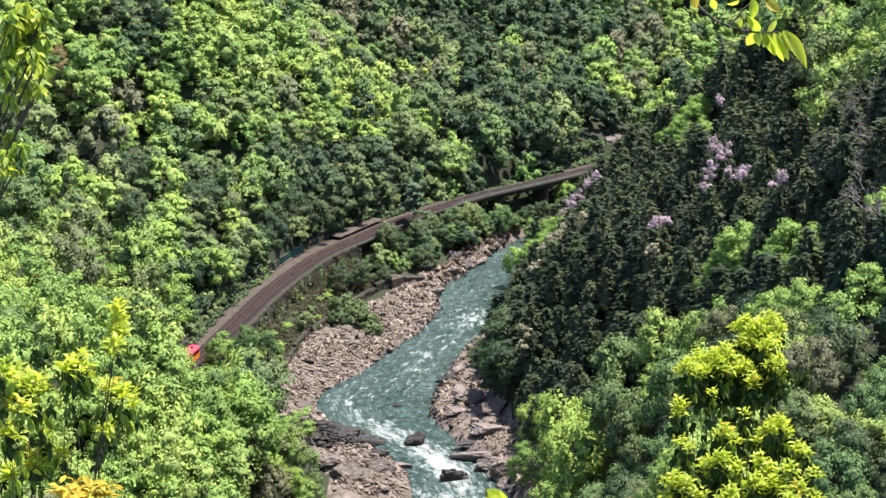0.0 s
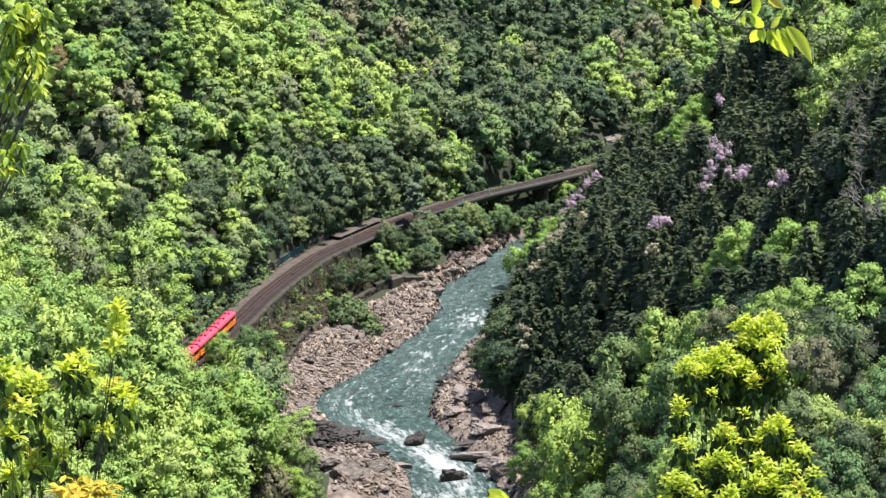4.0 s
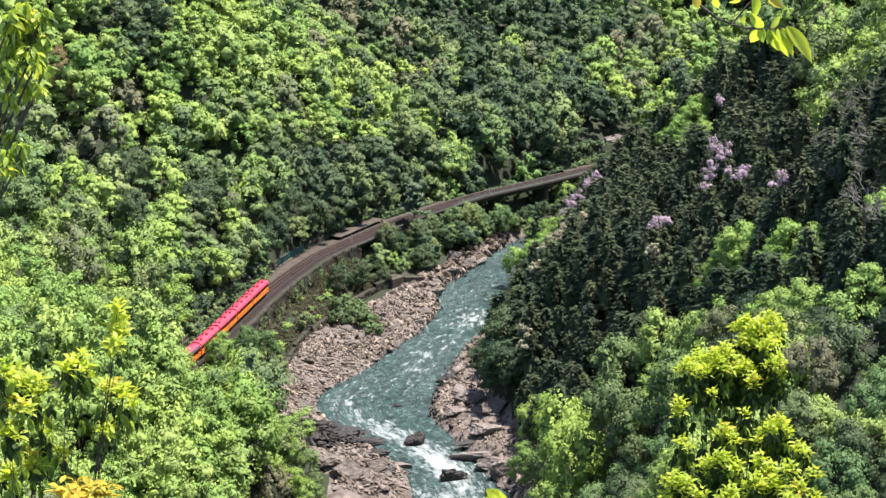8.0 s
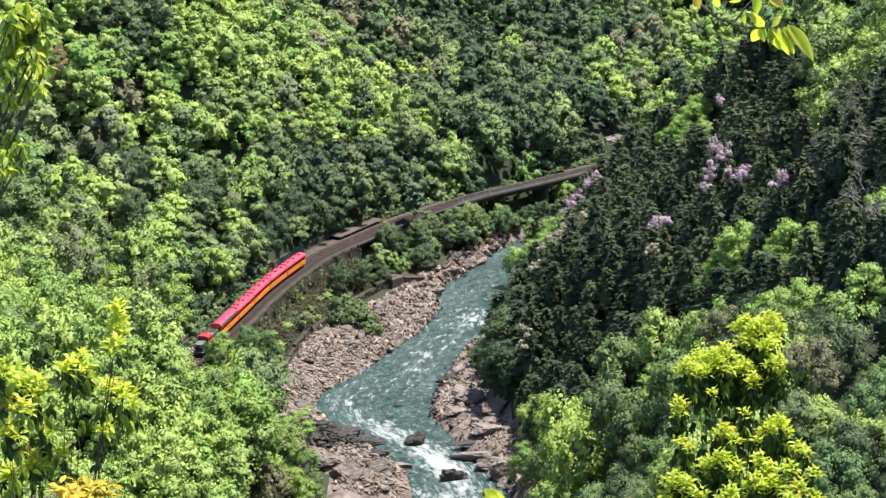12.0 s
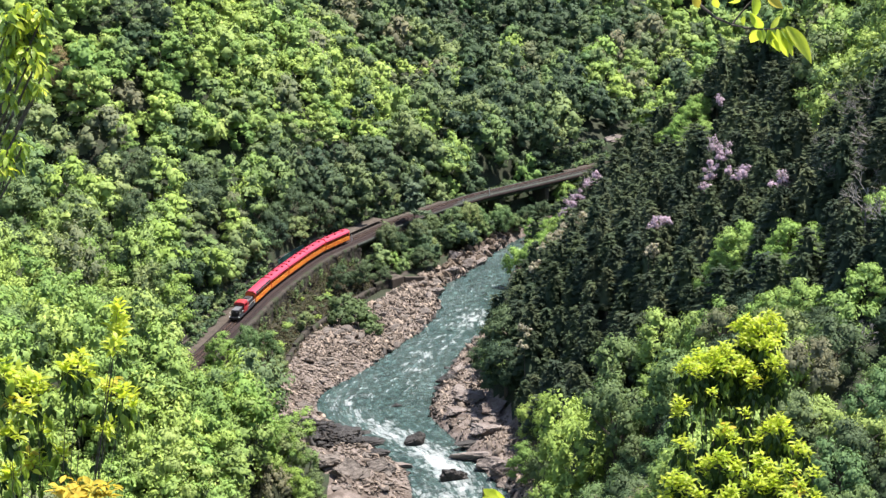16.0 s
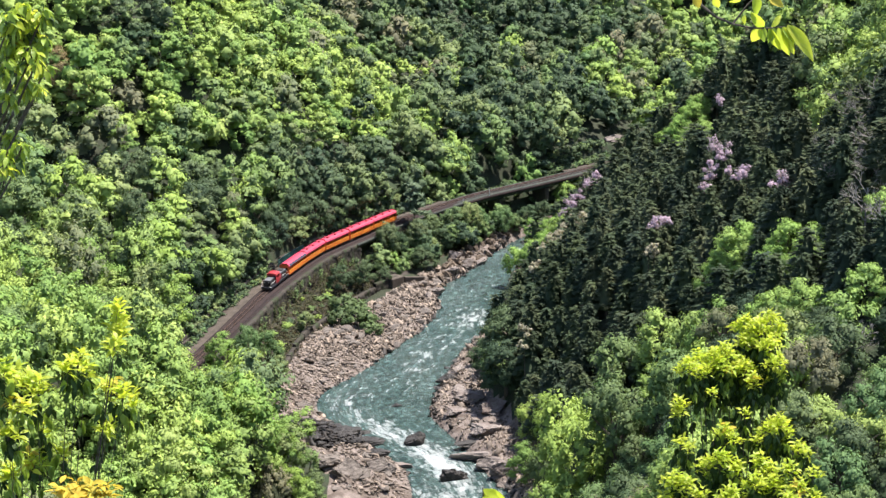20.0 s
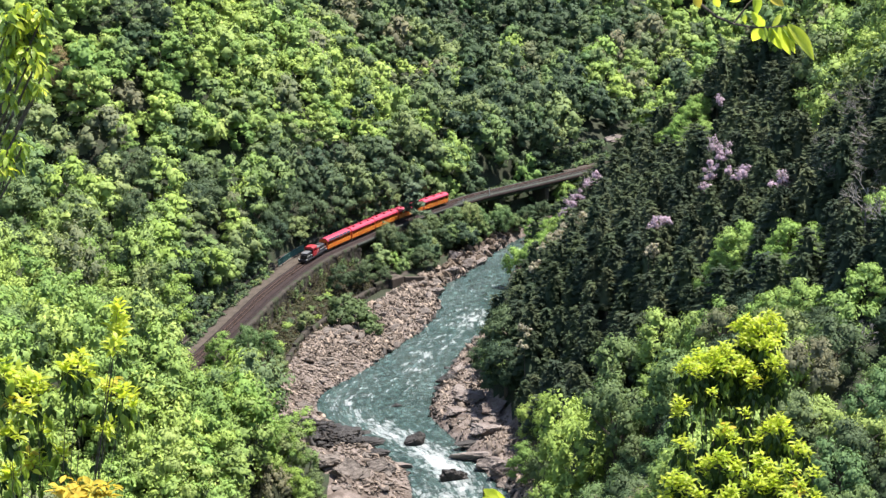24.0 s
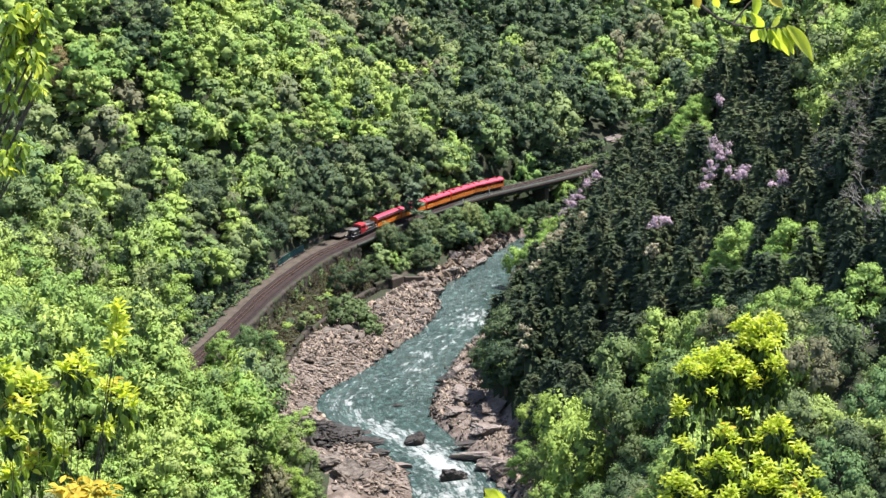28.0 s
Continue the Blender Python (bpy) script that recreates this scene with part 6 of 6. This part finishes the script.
CROWN_MIDDLE = [(2.44, 12.17, 145.72, 0.056), (2.38, 12.24, 145.70, 0.050), (1.68, 11.86, 145.62, 0.055), (1.66, 11.83, 145.57, 0.055), (1.93, 12.01, 145.65, 0.037), (2.32, 11.53, 145.60, 0.076), (2.29, 11.67, 145.50, 0.076), (2.39, 11.60, 145.51, 0.060),
                (1.95, 11.51, 145.55, 0.065), (1.98, 11.35, 145.55, 0.054), (1.92, 11.63, 145.47, 0.045), (2.43, 11.39, 145.47, 0.060), (2.48, 11.42, 145.43, 0.044), (1.65, 11.57, 145.45, 0.045), (1.69, 11.46, 145.44, 0.042), (2.19, 11.60, 145.45, 0.037)]
CROWN_LOW = [(1.88, 11.24, 145.44, 0.090), (1.79, 11.31, 145.37, 0.071), (1.97, 11.19, 145.41, 0.071), (2.17, 11.39, 145.37, 0.071), (2.23, 11.29, 145.35, 0.071), (1.54, 10.96, 145.41, 0.079), (1.61, 10.93, 145.39, 0.070), (2.07, 10.97, 145.39, 0.079),
             (2.24, 11.14, 145.29, 0.090), (2.37, 10.99, 145.35, 0.070), (1.70, 10.95, 145.30, 0.070), (2.48, 11.08, 145.41, 0.048), (2.34, 11.19, 145.40, 0.058), (2.12, 11.71, 145.60, 0.040), (1.89, 10.89, 145.34, 0.082), (1.48, 10.90, 145.29, 0.070),
             (2.28, 10.87, 145.29, 0.081), (2.47, 10.99, 145.26, 0.064)]
sapling("broadleaf_tree", (2.3, 12.9, 137.2), CROWN_TOP + CROWN_MIDDLE + CROWN_LOW,
        "young evergreen tree with yellow-green shoots and drooping dark leaves", 41, TIPS, OLD, 75, 2.6, 0.008, stem_r=0.014, along=20)
sapling("broadleaf_tree", (-6.5, 9.8, 140.6), [(-2.13, 9.43, 148.74, 0.039), (-2.21, 9.51, 148.65, 0.055), (-2.12, 9.42, 148.59, 0.036), (-2.23, 9.43, 148.76, 0.054), (-2.29, 9.35, 148.72, 0.059), (-2.31, 9.45, 148.58, 0.054),
        (-2.18, 9.31, 148.54, 0.048), (-2.16, 9.56, 148.43, 0.037), (-2.33, 9.60, 148.40, 0.049), (-2.30, 9.26, 148.49, 0.047), (-2.25, 9.47, 148.35, 0.037), (-2.29, 9.30, 148.32, 0.036),
        (-2.15, 9.34, 148.36, 0.024), (-2.35, 9.48, 148.07, 0.043), (-2.17, 8.96, 148.12, 0.032), (-2.25, 8.96, 148.07, 0.041), (-2.25, 8.90, 148.00, 0.035), (-2.30, 9.39, 147.93, 0.024)],
        "evergreen tree with long drooping pale-edged leaves", 42, SLIM, SLIM, 60, 0.9, 0.03, stem_r=0.03)
sapling("broadleaf_tree", (-2.5, 8.2, 141.2), [(-1.60, 8.35, 147.43, 0.019), (-1.61, 8.43, 147.36, 0.028), (-1.61, 8.35, 147.33, 0.031), (-1.59, 8.31, 147.29, 0.028), (-1.60, 8.23, 147.27, 0.025), (-1.81, 8.33, 147.14, 0.061),
        (-1.83, 8.20, 147.16, 0.039), (-1.80, 8.46, 147.05, 0.045), (-1.68, 8.47, 146.95, 0.069), (-1.56, 8.14, 147.04, 0.055), (-1.55, 8.36, 146.92, 0.051), (-1.99, 8.23, 147.04, 0.067),
        (-2.05, 8.26, 147.06, 0.050), (-2.16, 8.47, 147.02, 0.063), (-2.09, 8.00, 147.23, 0.054), (-2.03, 7.96, 147.05, 0.059), (-2.06, 7.88, 146.94, 0.059), (-2.01, 8.35, 146.79, 0.057),
        (-2.04, 8.27, 146.64, 0.062), (-2.17, 8.31, 146.56, 0.062), (-1.93, 8.40, 146.65, 0.040), (-1.68, 8.33, 146.80, 0.034)],
        "slim sapling with yellow-green shoots and dark hanging leaves", 44, YOUNG, OLDS, 48, 1.9, 0.03, stem_r=0.008, along=5)
sapling("shrub", (-1.7, 7.7, 141.6), [(-1.72, 7.45, 146.84, 0.028), (-1.66, 7.52, 146.83, 0.031), (-1.58, 7.47, 146.84, 0.031), (-1.51, 7.45, 146.83, 0.028), (-1.67, 7.40, 146.83, 0.030), (-1.62, 7.48, 146.80, 0.031)],
        "shrub tip with golden-orange young leaves", 45, GOLD, None, 17, gold=1.0, cat="shrub", stem_r=0.012)


def twig(name, base, pts, leaves, ln, w, label, mats, hang):
    """A bare dark twig with single broad leaves along its outer half."""
    e = tagged(empty(name, base), label, "branch")
    b = Vector(base)
    p = [Vector(q) - b for q in pts]
    part("twig", tube(bmesh.new(), [tuple(q) for q in p], [0.006 - 0.004 * i / (len(p) - 1) for i in range(len(p))], 5), M["bark"], e)
    rng = random.Random(len(pts))
    for k in range(leaves):
        u = 0.42 + 0.6 * k / leaves
        f = min(u, 1) * (len(p) - 1)
        i = min(int(f), len(p) - 2)
        at = p[i].lerp(p[i + 1], f - i)
        v, q = blade(ln * rng.uniform(0.55, 1.1), w * rng.uniform(0.8, 1.15), rng.uniform(0.1, 0.7), rng.uniform(0.1, 0.7), 7)
        o = new("leaf", mesh_np("leaf", v, q, M[mats[k % len(mats)]]))
        o.parent = e
        o.matrix_basis = Matrix.Translation(at) @ pose(0, 0, 0, rng.uniform(-70, 70), hang + rng.uniform(-40, 25), -85 + 170 * rng.random() - 30 * u)
    return e


def sprig(base, stem, side, leaves, y, label):
    """A dark twig over the view with broad leaves hanging from it: each leaf from its stalk to its tip, across its width."""
    e = tagged(empty("branch", base), label, "branch")
    b = Vector(base)
    part("twig", tube(bmesh.new(), [tuple(Vector(p) - b) for p in stem], [0.0065 - 0.0008 * i for i in range(len(stem))], 6), M["bark"], e)
    part("side_twig", tube(bmesh.new(), [tuple(Vector(p) - b) for p in side], [0.0035, 0.0028, 0.002], 5), M["bark"], e)
    rng = random.Random(12)
    for x0, z0, x1, z1, w, m in leaves:
        d = Vector((x1 - x0, rng.uniform(-0.02, 0.02), z1 - z0))
        v, q = blade(d.length * 1.12, w * 1.1, rng.uniform(0.1, 0.35), rng.uniform(0.2, 0.6), 9)
        o = new("leaf", mesh_np("leaf", v, q, M[("sprout", "goldleaf", "midleaf")[m]], True))
        o.parent = e
        turn = Vector((1, 0, 0)).rotation_difference(d.normalized()).to_matrix().to_4x4()
        o.matrix_basis = Matrix.Translation(Vector((x0, y, z0)) - b) @ turn @ Matrix.Rotation(radians(90 + rng.uniform(-35, 35)), 4, "X")
    return e


SPRIG = sprig((0.80, 5.95, 149.40), [(0.80, 5.95, 149.40), (0.856, 5.906, 149.232), (0.906, 5.895, 149.194), (0.963, 5.889, 149.171), (1.030, 5.886, 149.158), (1.085, 5.886, 149.158), (1.133, 5.887, 149.163)], [(0.963, 5.889, 149.171), (1.009, 5.905, 149.230), (1.053, 5.916, 149.270)],
              [(1.030, 149.267, 1.045, 149.202, 0.0150, 0), (1.066, 149.162, 1.023, 149.202, 0.0141, 0), (1.053, 149.162, 1.034, 149.112, 0.0159, 0), (1.085, 149.158, 1.114, 149.089, 0.0131, 0), (1.115, 149.158, 1.144, 149.074, 0.0150, 0),
               (1.128, 149.158, 1.182, 149.110, 0.0159, 2), (1.143, 149.167, 1.242, 149.071, 0.0188, 0), (1.156, 149.162, 1.197, 149.099, 0.0122, 0), (1.077, 149.259, 1.122, 149.235, 0.0122, 1), (0.897, 149.258, 0.914, 149.226, 0.0103, 0),
               (0.835, 149.265, 0.847, 149.228, 0.0122, 1), (1.002, 149.200, 1.000, 149.173, 0.0075, 0), (1.092, 149.160, 1.126, 149.197, 0.0084, 0), (0.987, 149.259, 0.957, 149.237, 0.0113, 0), (1.101, 149.162, 1.085, 149.114, 0.0122, 2),
               (1.130, 149.162, 1.163, 149.081, 0.0131, 0), (1.062, 149.163, 1.064, 149.118, 0.0131, 2)],
              5.890, "thin dark twig with hanging yellow-green leaves")
TIP = twig("branch", (0.17, 6.5, 146.6), [(0.17, 6.5, 146.6), (0.168, 6.46, 147.0), (0.165, 6.44, 147.25), (0.163, 6.43, 147.29)],
           5, 0.12, 0.017, "upright shoot with a few yellow-green leaves", ["sprout"], 5)


# ---- drifting foam ----
def foam_patch(seed):
    rng = np.random.RandomState(seed)
    parts = []
    for k in range(11):
        parts.append(blob(rng, (rng.uniform(-1.3, 1.3), rng.normal() * 0.5, 0.0), (rng.uniform(0.12, 0.4), rng.uniform(0.1, 0.3), 0.05), 8, 3))
    return mesh_np("foam", *join(parts), M["foam"], True)


FOAM = []
_fm = [foam_patch(70 + i) for i in range(4)]
_fr = random.Random(8)
for _k in range(16):
    FOAM.append((tagged(new("foam_patch", _fm[_k % 4]), "streak of white foam drifting on the river", "foam", kind="stuff"), 372 + 11.5 * _k, _fr.uniform(-0.6, 0.6), _fr.uniform(1.3, 2.1)))


def sway(e, rows):
    """Swing a twig about its base in the plane of the view."""
    base = e.location.copy()
    return [(t, pose(*base, 0, a, 0)) for t, a in rows]


def river_at(s, u):
    x, y, hw = (float(np.interp(s, river_s, river_c[:, k])) for k in range(3))
    x2, y2, _ = (float(np.interp(s + 1, river_s, river_c[:, k])) for k in range(3))
    a = math.atan2(y2 - y, x2 - x)
    return x + math.sin(a) * u * hw, y - math.cos(a) * u * hw, a


# front of the train along the track, metres, by time
S_FRONT = [(0, 870.3), (3, 890.8), (6, 911.8), (9, 933.8), (12, 955.3), (15, 976.8), (17, 990.8), (20, 1011.3), (24, 1039.8), (28, 1068.8)]


def set_on_track(s):
    """Pose of a vehicle whose centre is at s: it sits on its two bogies."""
    ax, ay, _ = track_at(s - 4.4)
    bx, by, _ = track_at(s + 4.4)
    return pose((ax + bx) / 2, (ay + by) / 2, ZT + 0.34, 0, 0, math.degrees(math.atan2(by - ay, bx - ax)))


def motions():
    ts = [r[0] for r in S_FRONT]
    for k, car in enumerate(COACHES + [LOCO]):
        back = 6.9 + k * PITCH_LEN + (0.25 if k == 5 else 0)
        walk(car, [(t, set_on_track(float(np.interp(t, ts, [r[1] for r in S_FRONT])) - back)) for t in range(0, 29)])
    s0 = {y: float(river_s[int(np.argmin(np.abs(river_c[:, 1] - y) + 1e3 * (np.abs(river_c[:, 0]) > 120)))]) for _, y, _, _ in FOAM}
    for ob, y, u, v in FOAM:
        rows = []
        for t in range(0, 29, 2):
            x_, y_, a = river_at(s0[y] - v * t, u * (1 - 0.02 * t))
            rows.append((t, pose(x_, y_, 0.22, 0, 0, math.degrees(a) - 90)))
        walk(ob, rows)
    walk(SPRIG, sway(SPRIG, [(0, 3.2), (0.7, 1.0), (1.5, 2.0), (3, 0.2), (5.5, 1.6), (7.5, 0.2), (8, 0.7), (9, -1.2), (11, -1.6), (12.5, 0.7), (15, 1.0), (18, 0.2), (21, 0), (24, -0.4), (28, 0.2)]))
    walk(TIP, sway(TIP, [(0, 0.4), (1, 1.0), (2, 0.6), (3.5, 1.0), (5.5, 0.4), (6.5, -0.2), (8, 0.2), (12, -0.6), (16, -0.7), (21, -0.7), (28, -0.3)]))


motions()
